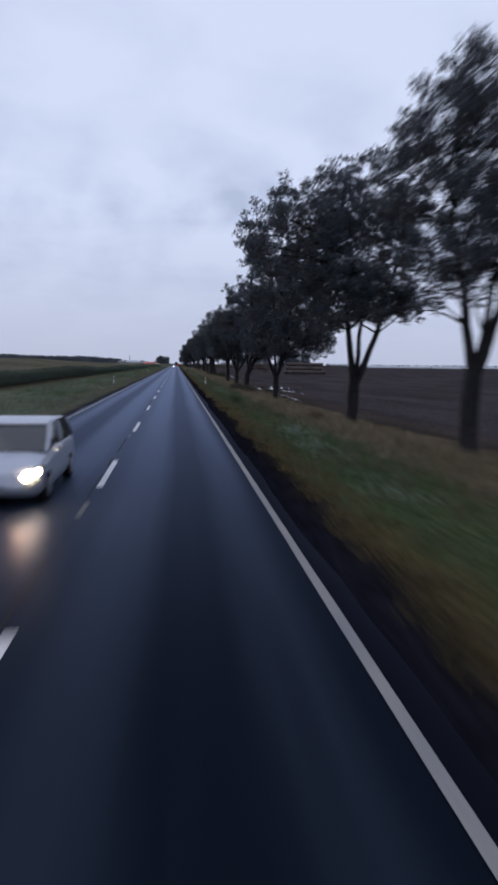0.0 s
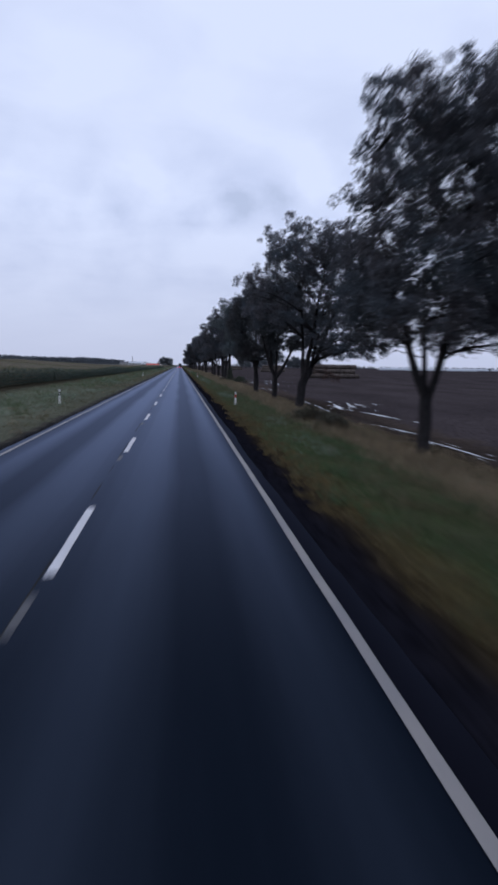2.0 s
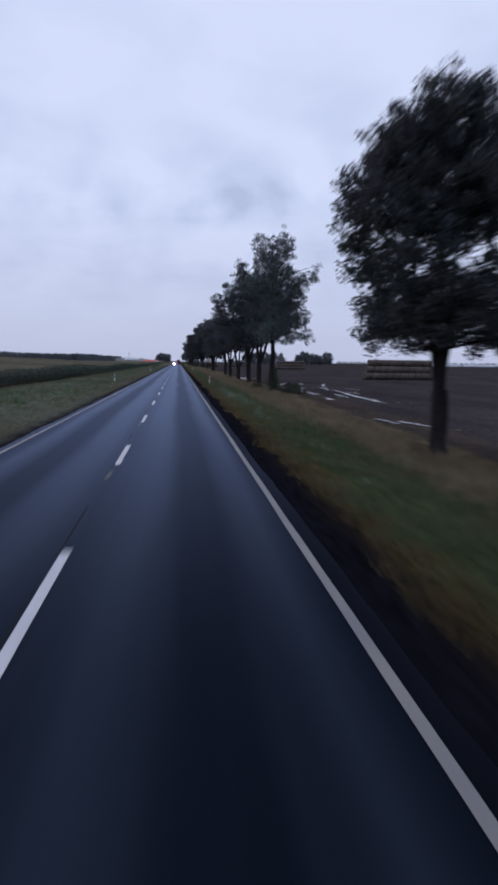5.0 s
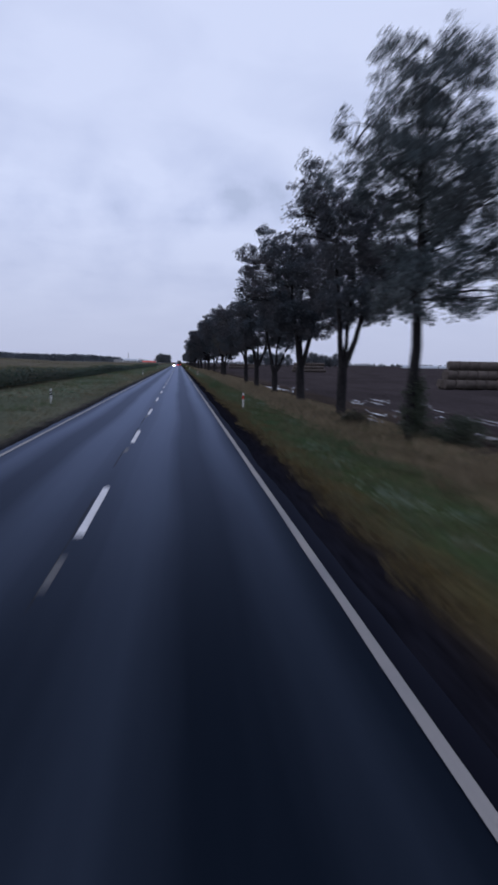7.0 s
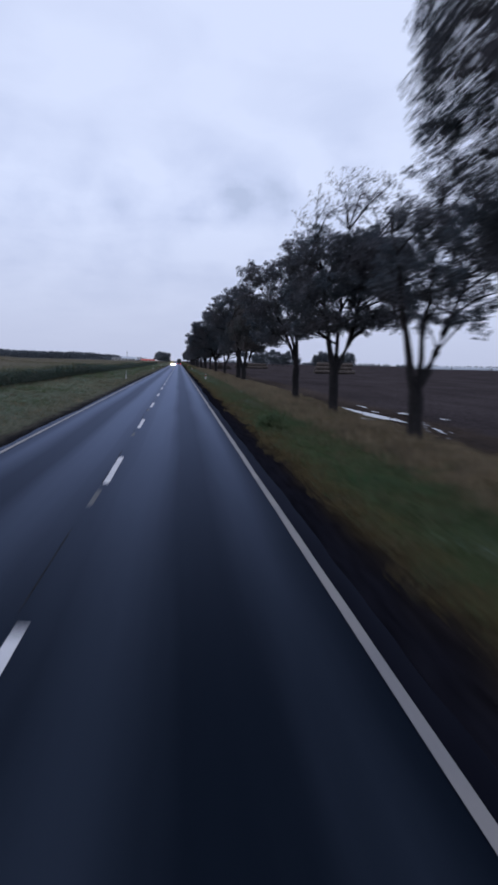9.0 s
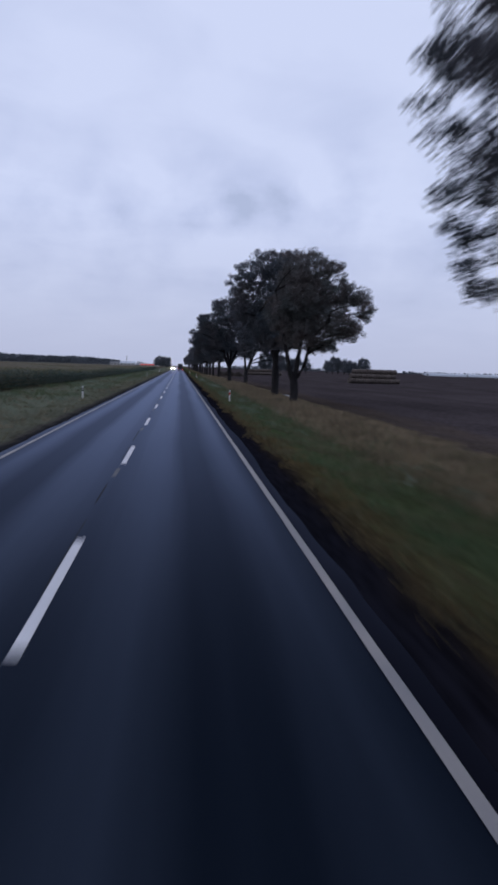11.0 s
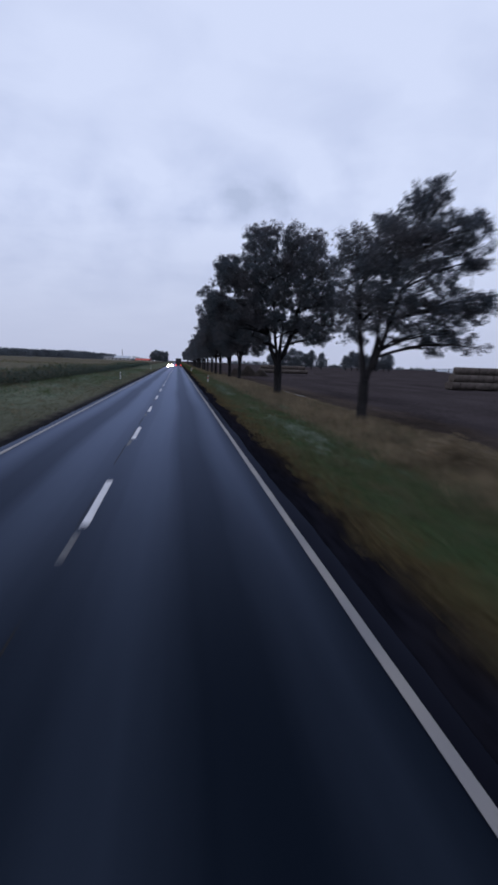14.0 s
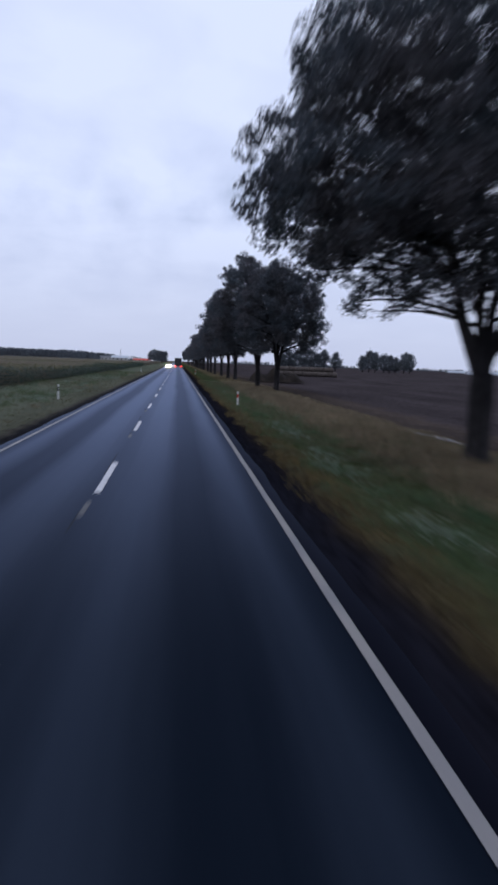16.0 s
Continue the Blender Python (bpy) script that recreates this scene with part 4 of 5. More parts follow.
roadside_tree(12.1, 235, [(-4.5, 10.8, 1, 1, 0.8), (-5.2, 9, 0.8, 0.8, 0.6), (-2.7, 11.2, 1.4, 1.2, 0.8), (-0.8, 12, 1.4, 1.4, 0.9), (-1.8, 8.8, 1.8, 1.6, 0.8), (-3.6, 7.6, 1.3, 1.4, 0.8), (0.4, 9.6, 1.7, 2.1, 1), (-2.5, 5.6, 1.7, 1.2, 0.8), (-0.2, 6.3, 1.5, 1.4, 0.9), (1.2, 6.4, 1.2, 1.2, 0.9)],
              fork=2.7, girth=0.32, limbs=4)
roadside_tree(11.9, 280, [(-0.1, 11.6, 1.3, 0.9, 0.8), (1.8, 12.1, 1.3, 1.1, 0.7), (3.0, 11.9, 0.8, 0.9, 0.45), (-1.0, 11.2, 0.9, 0.8, 0.5), (-1.1, 12.4, 1.0, 0.8, 0.45), (0.6, 12.9, 1.0, 0.7, 0.5), (1.3, 9.7, 2.1, 1.5, 0.95), (3.9, 9.8, 1.2, 1.2, 0.7), (5.4, 9.3, 1, 0.9, 0.7), (6.3, 8.1, 0.7, 0.7, 0.6), (-0.6, 9.3, 1.7, 1.7, 1), (2.1, 7.3, 2.1, 1.5, 0.95), (4.5, 6.5, 1, 1, 0.7), (-0.1, 5.9, 1.4, 1.3, 0.95), (2.2, 5.1, 0.8, 0.7, 0.7), (-1.8, 8, 1.1, 1.7, 1)],
              full=1.2, deep=1.05, fork=1.9, girth=0.40, leaf=LEAF_RUST, stems=(0.45, -0.75, 0.9))
roadside_tree(12.45, 295.8, [(-4.9, 12.1, 1, 1.1, 0.9), (-4.1, 13.5, 1, 1.1, 0.9), (-2.3, 14.6, 1.4, 1.3, 0.9), (-0.6, 14.9, 1.4, 1.3, 0.9), (1.2, 14.6, 1.5, 1.4, 0.9), (-4.4, 10, 1.4, 1.7, 0.9), (-1.3, 11.9, 2.5, 2.2, 1.1), (1.4, 12.1, 2.1, 2.2, 1.1), (-1.1, 8, 2.2, 2.2, 1.1), (-2.9, 9.0, 1.3, 1.2, 0.9), (0.8, 6.8, 1.6, 1.7, 1), (-0.6, 5.8, 1.1, 0.8, 0.9), (3, 13.4, 1.6, 1.4, 1), (3.6, 10.8, 1.8, 1.8, 1), (2.7, 8.4, 1.6, 1.5, 1), (0.4, 15.9, 1.6, 1, 0.9), (-1.6, 6.9, 0.9, 0.7, 0.9)],
              fork=3.2, girth=0.44, limbs=4, label="tall dense avenue tree with a thick dark trunk")
roadside_tree(12, 325.5, [(-1.1, 10.2, 0.8, 0.7, 0.4), (-1.9, 9.4, 0.9, 0.9, 0.14), (-1.4, 8.0, 0.8, 0.9, 0.16), (0.7, 10.6, 1, 1, 0.75), (2.6, 12.2, 1.3, 0.9, 0.8), (3.4, 12.9, 0.4, 0.7, 0.7), (-0.5, 9, 1.5, 1.1, 0.75), (2.1, 9.8, 1.8, 1.5, 0.85), (4.7, 10.9, 1.5, 1, 0.8), (6, 11.3, 0.7, 0.6, 0.7), (5.5, 9.3, 1.2, 1.2, 0.75), (0, 6.6, 1.6, 1.2, 0.9), (3, 6.7, 2.1, 1.3, 0.95), (6, 6.5, 1.2, 1, 0.85), (7.3, 6.9, 0.7, 0.6, 0.7), (-0.2, 5, 1.1, 0.7, 0.7), (3.8, 4.9, 1.5, 0.8, 0.75), (5.2, 4.2, 1.1, 0.6, 0.6), (1.6, 8.2, 1.7, 0.9, 0.7)],
              fork=2.1, girth=0.32, lean=0.04, stems=(1.0, -0.2, 0.5), label="sparse avenue tree with an open crown")
roadside_tree(11.8, 355.4, [(-6.2, 12.6, 0.9, 1, 0.9), (-6, 11, 1.2, 0.9, 0.95), (-4.6, 12.1, 1.4, 1.6, 0.95), (-2.9, 15.4, 1.3, 1.3, 1), (-1.2, 15.9, 1.4, 1.3, 1), (1.3, 15.7, 1.6, 1.3, 1), (3.2, 15.4, 1.1, 1.1, 1), (-2, 13, 2.1, 1.8, 1.05), (1.4, 13.2, 2.5, 2.1, 1.1), (4.2, 12.6, 1.6, 1.8, 1.05), (5.9, 9.8, 1.4, 1.8, 1), (3.6, 9.6, 2.2, 1.8, 1), (0, 10.2, 2.1, 1.8, 1), (-3, 10, 1.7, 1.6, 1), (-3.3, 7.8, 1.2, 1.4, 0.95), (-1, 7.2, 1.7, 1.3, 0.95), (2.2, 6.6, 1.7, 1.4, 0.9), (5.2, 7.1, 1.4, 1.3, 0.85), (4.2, 5.5, 0.8, 0.7, 0.7), (-6.9, 8.8, 1.4, 1.1, 1), (-5.6, 8, 1.2, 1, 1), (-5.4, 6.8, 1, 0.7, 0.9), (-4.2, 7.6, 1.2, 1, 1), (-7.6, 8.0, 0.9, 0.9, 0.9), (-7.7, 9.6, 0.8, 0.8, 0.8), (-3.6, 5.6, 1.0, 0.5, 0.6), (-2.2, 5.3, 0.8, 0.4, 0.5)],
              full=0.82, fork=2.8, girth=0.42, stems=(0.9, -0.8, 0.15, -0.3), label="very broad spreading avenue tree with a stout trunk")

row_rng = np.random.default_rng(22)
roadside_tree(12.6, 406.0, crown_masses(row_rng, -5.6, 6.4, 3.8, 15.4, 16), girth=0.33, limbs=4)
roadside_tree(11.5, 414.0, crown_masses(row_rng, -6.9, 4.6, 3.8, 16.4, 16), girth=0.32, limbs=4)
roadside_tree(12.5, 457.0, crown_masses(row_rng, -8.0, 4.6, 3.8, 16.6, 16), girth=0.36, limbs=4, far=True)
roadside_tree(11.8, 465.0, crown_masses(row_rng, -6.6, 5.1, 3.8, 15.4, 16), girth=0.34, limbs=4, far=True)


def far_row():
    """The row goes on to the end of the road."""
    rng = np.random.default_rng(21)
    y = 487.0
    while y < 980:
        roadside_tree(11.6 + rng.uniform(-0.6, 0.6), y, crown_masses(rng, -6.0 + rng.uniform(-0.8, 0.8), 5.0 + rng.uniform(-1, 1), 3.8, rng.uniform(12.5, 15.5), 10), girth=0.34, full=0.8, limbs=3, far=True,
                      label="distant dark-green avenue tree of the roadside row")
        y += rng.uniform(13, 22) if y < 700 else rng.uniform(24, 40)


far_row()


def shrub(x, y, rx, h, label, leaf=None, n=60):
    rng = np.random.default_rng(int(x * 31 + y))
    ob = thing("shrub", (x, y, float(relief(np.array(x), np.array(y))) - 0.02), label, "shrub")
    c = rng.normal(size=(n, 3)) * np.array([rx * 0.45, rx * 0.45, 0])
    c[:, 2] = rng.uniform(0.1, 1, n) ** 0.8 * h * np.exp(-(np.hypot(c[:, 0], c[:, 1]) / rx) ** 2)
    base = c * np.array([0.15, 0.15, 0])
    t = np.linspace(0, 1, 4)[None, :, None]
    v, f = tubes((base[:, None] * (1 - t) + c[:, None] * t, np.tile(np.linspace(0.018, 0.005, 4), (n, 1))), 4)
    child("stem_tangle", mesh_np("stem_tangle", v, f, BARK), ob)
    k = np.repeat(np.arange(n), 40)
    v, f = leaves(rng, c[k] + rng.normal(size=(len(k), 3)) * 0.17, 0.15, 0.09)
    v[:, 2] = np.maximum(v[:, 2], -0.02)
    child("foliage", mesh_np("foliage", v, f, leaf or LEAF), ob)


shrub(14.0, 161.0, 1.4, 1.2, "low dark-green shrub beside the poplar's foot", leaf=THICKET)
shrub(11.95, 161.4, 0.5, 3.0, "ivy and suckers round the poplar's foot", leaf=THICKET, n=70)
shrub(9.8, 22.5, 0.4, 0.6, "small brown weed clump below the trees", leaf=STRAW, n=24)
shrub(9.2, 64.3, 1.2, 0.8, "low dark bramble at the edge of the field track", leaf=BRAMBLE)
shrub(9.8, 61.6, 0.9, 0.6, "low dark bramble in the dry grass", leaf=BRAMBLE)
shrub(10.7, 66.7, 1.1, 0.7, "low brown bramble in the dry grass", leaf=BRAMBLE)
shrub(5.6, 205.1, 0.6, 0.5, "dark green leafy tussock on the verge", leaf=GRASS, n=40)
shrub(6.1, 34.2, 0.6, 0.5, "dark green leafy tussock on the verge", leaf=GRASS, n=40)
shrub(11.0, 168.0, 0.8, 0.7, "brownish bramble in the dry grass", leaf=BRAMBLE)
shrub(10.4, 309.0, 1.2, 0.7, "brown bramble in the dry grass", leaf=STRAW)


# ---- verge grass and weeds ----
def blades(rng, x, y, h, w, lean=0.35):
    n = len(x)
    z = relief(x, y) - 0.02
    a = rng.uniform(0, 2 * np.pi, n)
    dx, dy = np.cos(a) * w / 2, np.sin(a) * w / 2
    lx, ly = rng.normal(size=n) * lean * h, rng.normal(size=n) * lean * h
    v = np.stack([np.stack([x - dx, y - dy, z], 1), np.stack([x + dx, y + dy, z], 1), np.stack([x + lx, y + ly, z + h], 1)], 1)
    return v.reshape(-1, 3), np.arange(3 * n).reshape(n, 3)


def clustered(rng, n, x0, x1, y0, y1, per=9, spread=0.14):
    m = n // per
    cx, cy = rng.uniform(x0, x1, m), rng.uniform(y0, y1, m)
    k = np.repeat(np.arange(m), per)
    return cx[k] + rng.normal(size=len(k)) * spread, cy[k] + rng.normal(size=len(k)) * spread


def grass(name, label, material, n, x0, x1, h0, h1, width, seed, y0=-12, y1=430, per=9, spread=0.14, patch=None, lean=0.35):
    rng = np.random.default_rng(seed)
    x, y = clustered(rng, n, x0, x1, y0, y1, per, spread)
    edge = np.where(x > 0, 4.47, 4.38) + 0.15 * np.sin(y * 1.3 + 3 * np.sin(y * 0.21)) + 0.15 * np.sin(y * 0.37 + 1) + 0.09 * np.sin(y * 4.1 + 2 * np.sin(y * 0.9))
    keep = np.abs(x) > edge
    if patch is not None:
        keep &= np.sin(y * patch[0] + 1.3 * np.sin(y * 0.11)) + 0.6 * np.sin(x * 1.9 + y * 0.9) + 0.5 * np.sin(y * 1.7) > patch[1]
    x, y = x[keep], y[keep]
    h = rng.uniform(h0, h1, len(x)) * np.interp(x, [11.6, 13.0], [1, 0.4]) * (0.75 + 0.35 * np.sin(x * 1.3 + y * 0.5) ** 2)
    v, f = blades(rng, x, y, h, width * rng.uniform(0.7, 1.3, len(x)), lean)
    tagged(new(name, mesh_np(name, v, f, material)), label, "grass", kind="stuff")


grass("short_grass", "short green verge grass", GRASS, 135000, 5.0, 8.7, 0.08, 0.26, 0.034, 31, per=14, spread=0.22, patch=(0.17, -0.6))
grass("mixed_grass", "dull olive grass between the green patches of the verge", OLIVE, 75000, 4.8, 9.4, 0.08, 0.28, 0.032, 37, per=12, spread=0.18)
grass("edge_grass", "short straw-coloured grass at the road's edge", EDGE_STRAW, 90000, 4.15, 5.6, 0.06, 0.20, 0.026, 32)
grass("dry_grass", "tall dry brown grass under the trees", STRAW, 145000, 8.0, 13.9, 0.20, 0.62, 0.028, 33, per=16, spread=0.2, lean=0.4)
grass("tall_grass", "tufts of tall olive grass", OLIVE, 90000, 6.0, 13.6, 0.15, 0.46, 0.030, 34, patch=(0.21, -0.1))
grass("dark_tussocks", "dark dead tussocks in the dry grass", BRAMBLE, 30000, 8.2, 13.4, 0.15, 0.45, 0.034, 39, per=40, spread=0.3, patch=(0.23, 0.5))
grass("verge_grass", "green grass on the far verge", OLIVE, 60000, -14.5, -4.6, 0.08, 0.26, 0.030, 35, y0=20, y1=480)
grass("rank_grass", "clumps of taller rank grass on the far verge", GRASS, 26000, -13.5, -6.5, 0.25, 0.62, 0.030, 38, y0=20, y1=480, per=26, spread=0.35, patch=(0.19, 0.2))
grass("verge_straw", "dry stalks on the far verge", STRAW, 30000, -14.5, -4.6, 0.10, 0.34, 0.026, 36, y0=20, y1=480, patch=(0.13, 0.0))


def weeds(name, label, patches, seed, per=260):
    """Low pale flowering weeds in patches, each (x, y, half width, half length, share)."""
    rng = np.random.default_rng(seed)
    P = np.array(patches, float)
    many = (per * P[:, 4] * P[:, 2] * P[:, 3]).astype(int)
    k = np.repeat(np.arange(len(P)), many)
    x, y = P[k, 0] + rng.normal(size=len(k)) * P[k, 2] * 0.6, P[k, 1] + rng.normal(size=len(k)) * P[k, 3] * 0.6
    keep = (np.sin(x * 4.1 + 2.0 * np.sin(y * 1.3)) + np.sin(y * 2.3 + x) + 0.5 * np.sin(y * 6.1) > -0.5) & (np.abs(x) > 5.1)
    x, y = x[keep], y[keep]
    c = np.stack([x, y, relief(x, y) + rng.uniform(0.12, 0.36, len(x))], 1)
    v, f = leaves(rng, c, 0.11, 0.06, -0.2)
    tagged(new(name, mesh_np(name, v, f, WEED)), label, "weeds", kind="stuff")


weed_rng = np.random.default_rng(40)
weeds("pale_weeds", "pale flowering weeds in patches on the verge",
      [(6.2, -1.5, 0.5, 1.6, 1), (6.1, 5.4, 0.6, 2.2, 1), (6.5, 11.0, 0.6, 2.4, 1), (6.3, 48.4, 0.6, 1.2, 1), (6.0, 56.5, 0.3, 0.6, 0.9), (5.8, 86.8, 0.6, 2.4, 0.9), (5.7, 82.9, 0.6, 1.8, 1), (6.3, 135.0, 0.5, 2.4, 0.8), (6.0, 140.5, 0.6, 2.0, 0.9), (5.9, 145.5, 0.5, 1.6, 0.9), (6.0, 152.5, 0.5, 2.6, 0.7),
       (6.0, 186.6, 0.5, 0.8, 1), (5.6, 168.5, 0.3, 0.8, 0.6), (5.8, 262.5, 0.5, 2.4, 0.8), (6.5, 275.6, 0.5, 0.8, 1), (6.1, 283.0, 0.6, 2.4, 0.9), (6.4, 290.2, 0.6, 1.2, 1), (6.6, 313.0, 0.6, 1.8, 1), (6.4, 317.0, 0.6, 2.4, 1), (6.1, 309.5, 0.3, 0.8, 0.9),
       (6.1, 328.0, 0.4, 1.0, 1), (5.9, 345.0, 0.5, 2.4, 0.8), (6.0, 352.0, 0.6, 2.6, 0.9), (6.2, 361.0, 0.6, 3.0, 0.8)]
      + [(weed_rng.uniform(5.5, 8.4), weed_rng.uniform(14, 400), 0.3, weed_rng.uniform(0.4, 1.4), 0.45) for _ in range(70)], 41)
weeds("far_verge_weeds", "pale flowering weeds on the far verge",
      [(weed_rng.uniform(-12.0, -5.8), weed_rng.uniform(20, 440), weed_rng.uniform(0.4, 1.1), weed_rng.uniform(0.6, 2.6), 0.8) for _ in range(150)], 42, 130)


# ---- puddles and wet ruts on the field track ----
def puddle(x, y, length, width, turn=0.0):
    rng = np.random.default_rng(int(x * 100 + y * 13))
    bm = bmesh.new()
    width *= 0.58
    spots = [(0.0, 0.0, 0.85, 0.82)] + [(rng.normal() * width * 1.5, rng.normal() * length * 0.45, rng.uniform(0.15, 0.6), rng.uniform(0.06, 0.24)) for _ in range(9)]
    for k, (px, py, sw, sl) in enumerate(spots):
        n = 36 if not k else 14
        ph = rng.uniform(0, 6.28, 5)
        vs = []
        for i in range(n):
            a = 2 * math.pi * i / n
            r = 1 + 0.25 * math.sin(2 * a + ph[0]) + 0.2 * math.sin(3 * a + ph[1]) + 0.15 * math.sin(5 * a + ph[2]) + 0.12 * math.sin(8 * a + ph[3])
            vs.append(bm.verts.new((px + r * math.cos(a) * width * sw / 2, py + r * math.sin(a) * length * sl / 2, 0.0006 * k)))
        bm.faces.new(vs)
    me = bpy.data.meshes.new("puddle")
    bm.to_mesh(me)
    bm.free()
    me.materials.append(WATER)
    ob = new("puddle", me)
    ob.matrix_world = pose(x, y, float(relief(np.array(x), np.array(y))) + 0.035, 0, 0, turn)
    tagged(ob, "shallow rainwater puddle in a wheel rut of the track", "puddle", "puddles on the field track", "structure")


puddle(14.7, 86.7, 10.4, 0.40, -4)
puddle(17.1, 89.6, 9.5, 0.90, -7)
puddle(19.2, 92.4, 11.4, 0.85, -8)
puddle(20.7, 94.4, 7.6, 0.50, -3)
puddle(22.9, 96.4, 2.2, 0.40, 1)
puddle(17.9, 79.1, 7.3, 0.80, 7)
puddle(15.2, 65.6, 4.5, 0.40, 6)
puddle(14.8, 57.4, 6.6, 0.40, 1)
puddle(15.0, 131.9, 2.6, 0.50, 9)
puddle(16.5, 129.7, 5.6, 0.60, 14)
puddle(21.3, 163.2, 33.2, 0.80, -4)
puddle(22.9, 152.4, 4.4, 0.80, 18)
puddle(15.2, 96.1, 1.2, 0.40, -11)
puddle(21.8, 197.4, 5.4, 0.70, -2)
puddle(18.5, 182.8, 2.4, 0.80, 7)
puddle(18.4, 177.4, 2.4, 1.20, 5)
puddle(15.2, 177.0, 4.6, 0.50, -1)
puddle(13.2, 171.8, 3.6, 0.30, -5)
puddle(25.5, 196.0, 10.2, 0.60, -12)
puddle(15.2, 171.4, 1.8, 0.40, 10)
puddle(16.6, 162.3, 8.8, 0.50, -1)
puddle(26.7, 183.2, 7.0, 0.70, 7)
puddle(19.4, 160.7, 6.1, 0.60, -1)
puddle(16.4, 153.4, 4.2, 0.60, -1)
puddle(14.2, 219.2, 11.5, 1.90, 5)
puddle(14.9, 215.0, 4.0, 0.70, 13)
puddle(15.1, 209.8, 3.1, 0.40, -9)
puddle(19.0, 196.0, 2.8, 0.60, 1)
puddle(17.5, 190.5, 3.0, 0.60, -0)
puddle(19.9, 192.3, 3.6, 0.60, -0)
puddle(13.9, 296.1, 6.0, 0.45, 3)
puddle(13.5, 363.1, 6.0, 0.20, 6)
puddle(12.9, 354.6, 4.0, 0.25, 4)
puddle(13.6, 353.1, 4.0, 0.38, 6)


# ---- delineator posts ----
def delineator(x, y, red, face=1):
    ob = thing("delineator_post", (x, y, float(relief(np.array(x), np.array(y))) - 0.02),
               "white plastic roadside post with a red band" if red else "white plastic roadside post with a round reflector", "road post", "roadside posts")
    ring = lambda z, s=1.0: [(0.06 * s * math.cos(a), 0.045 * s * math.sin(a) * (1.0 if math.sin(a) * face > 0 else 0.45), z) for a in [2 * math.pi * i / 16 for i in range(16)]]
    bm = bmesh.new()
    loft(bm, [ring(0), ring(0.93), ring(0.97, 0.85), ring(0.985, 0.5)])
    part("body", bm, PLASTIC, ob, smooth=False)
    if red:
        bm = bmesh.new()
        loft(bm, [[(p[0] * 1.05, p[1] * 1.05, p[2] + 0.35 * p[0]) for p in ring(0.58)], [(p[0] * 1.05, p[1] * 1.05, p[2] + 0.35 * p[0]) for p in ring(0.80)]], caps=False)
        part("band", bm, RED, ob, "red reflective band")
        bm = bmesh.new()
        box(bm, -0.02, 0.02, -0.052, -0.03, 0.62, 0.74, 0.004)
        part("reflector", bm, RED, ob, "red reflector")
    else:
        for z in (0.70,):
            bm = bmesh.new()
            drum(bm, (0, -0.045 if face < 0 else -0.028, z), 0.04, 0.02, "y", 12)
            part("reflector", bm, REFLECTOR, ob, "round white reflector")
        bm = bmesh.new()
        loft(bm, [[(p[0] * 1.05, p[1] * 1.05, p[2]) for p in ring(0.56)], [(p[0] * 1.05, p[1] * 1.05, p[2]) for p in ring(0.80)]], caps=False)
        part("band", bm, BLACK, ob, "black band")


for post_y in (73.6, 174.7, 275.0, 377.5, 478.0):
    delineator(5.65, post_y, True)
for post_x, post_y in ((-6.5, 73.0), (-6.6, 176.5), (-6.04, 274.0), (-6.1, 378.0), (-6.1, 477.0)):
    delineator(post_x, post_y, False, -1)


# ---- straw bale stacks on the field ----
def bale_mesh():
    rng = np.random.default_rng(5)
    bm = bmesh.new()
    rings = []
    for i in range(9):
        t = i / 8
        edge = min(t, 1 - t)
        r = 0.625 * (0.90 + 0.10 * min(1, edge / 0.12)) + rng.uniform(-0.008, 0.008)
        rings.append([((t - 0.5) * 1.22, (r + rng.uniform(-0.012, 0.012)) * math.cos(a), 0.62 + (r + rng.uniform(-0.012, 0.012)) * math.sin(a)) for a in [2 * math.pi * k / 18 for k in range(18)]])
    loft(bm, rings)
    me = bpy.data.meshes.new("straw_bale")
    for f in bm.faces:
        f.smooth = len(f.verts) == 4
    bm.to_mesh(me)
    bm.free()
    me.materials.append(STRAWBALE)
    return me


BALE = bale_mesh()


def bale_stack(x, y, turn, length, layers, label, deep=3, size=1.2, ground_z=-0.52):
    """Round bales laid end to end in rows, the rows piled into a stepped heap; x, y is the left front corner."""
    rng = np.random.default_rng(int(x + y))
    m = pose(x, y, ground_z, 0, 0, turn) @ Matrix.Scale(size, 4)
    for k in range(layers):
        for r in range(deep - k):
            for i in range(length - (1 if k else 0)):
                ob = new("straw_bale", BALE)
                ob.matrix_world = m @ pose(0.62 + i * 1.25 + k * 0.35 + rng.uniform(-0.05, 0.05), 0.62 + r * 1.22 + k * 0.61, k * 1.14, 0, 0, rng.uniform(-2, 2))
                tagged(ob, label, "straw bale", "round bales stacked on the field")


bale_stack(42.7, 230.0, -4, 10, 3, "weathered round straw bale in a three-high stack", 3, 1.26, -0.82)
bale_stack(47.6, 394.0, -4, 10, 3, "weathered round straw bale in a field stack", 3, 1.1)
bale_stack(31.8, 528.0, -4, 12, 2, "grey-brown round straw bale in a long low stack", 3)


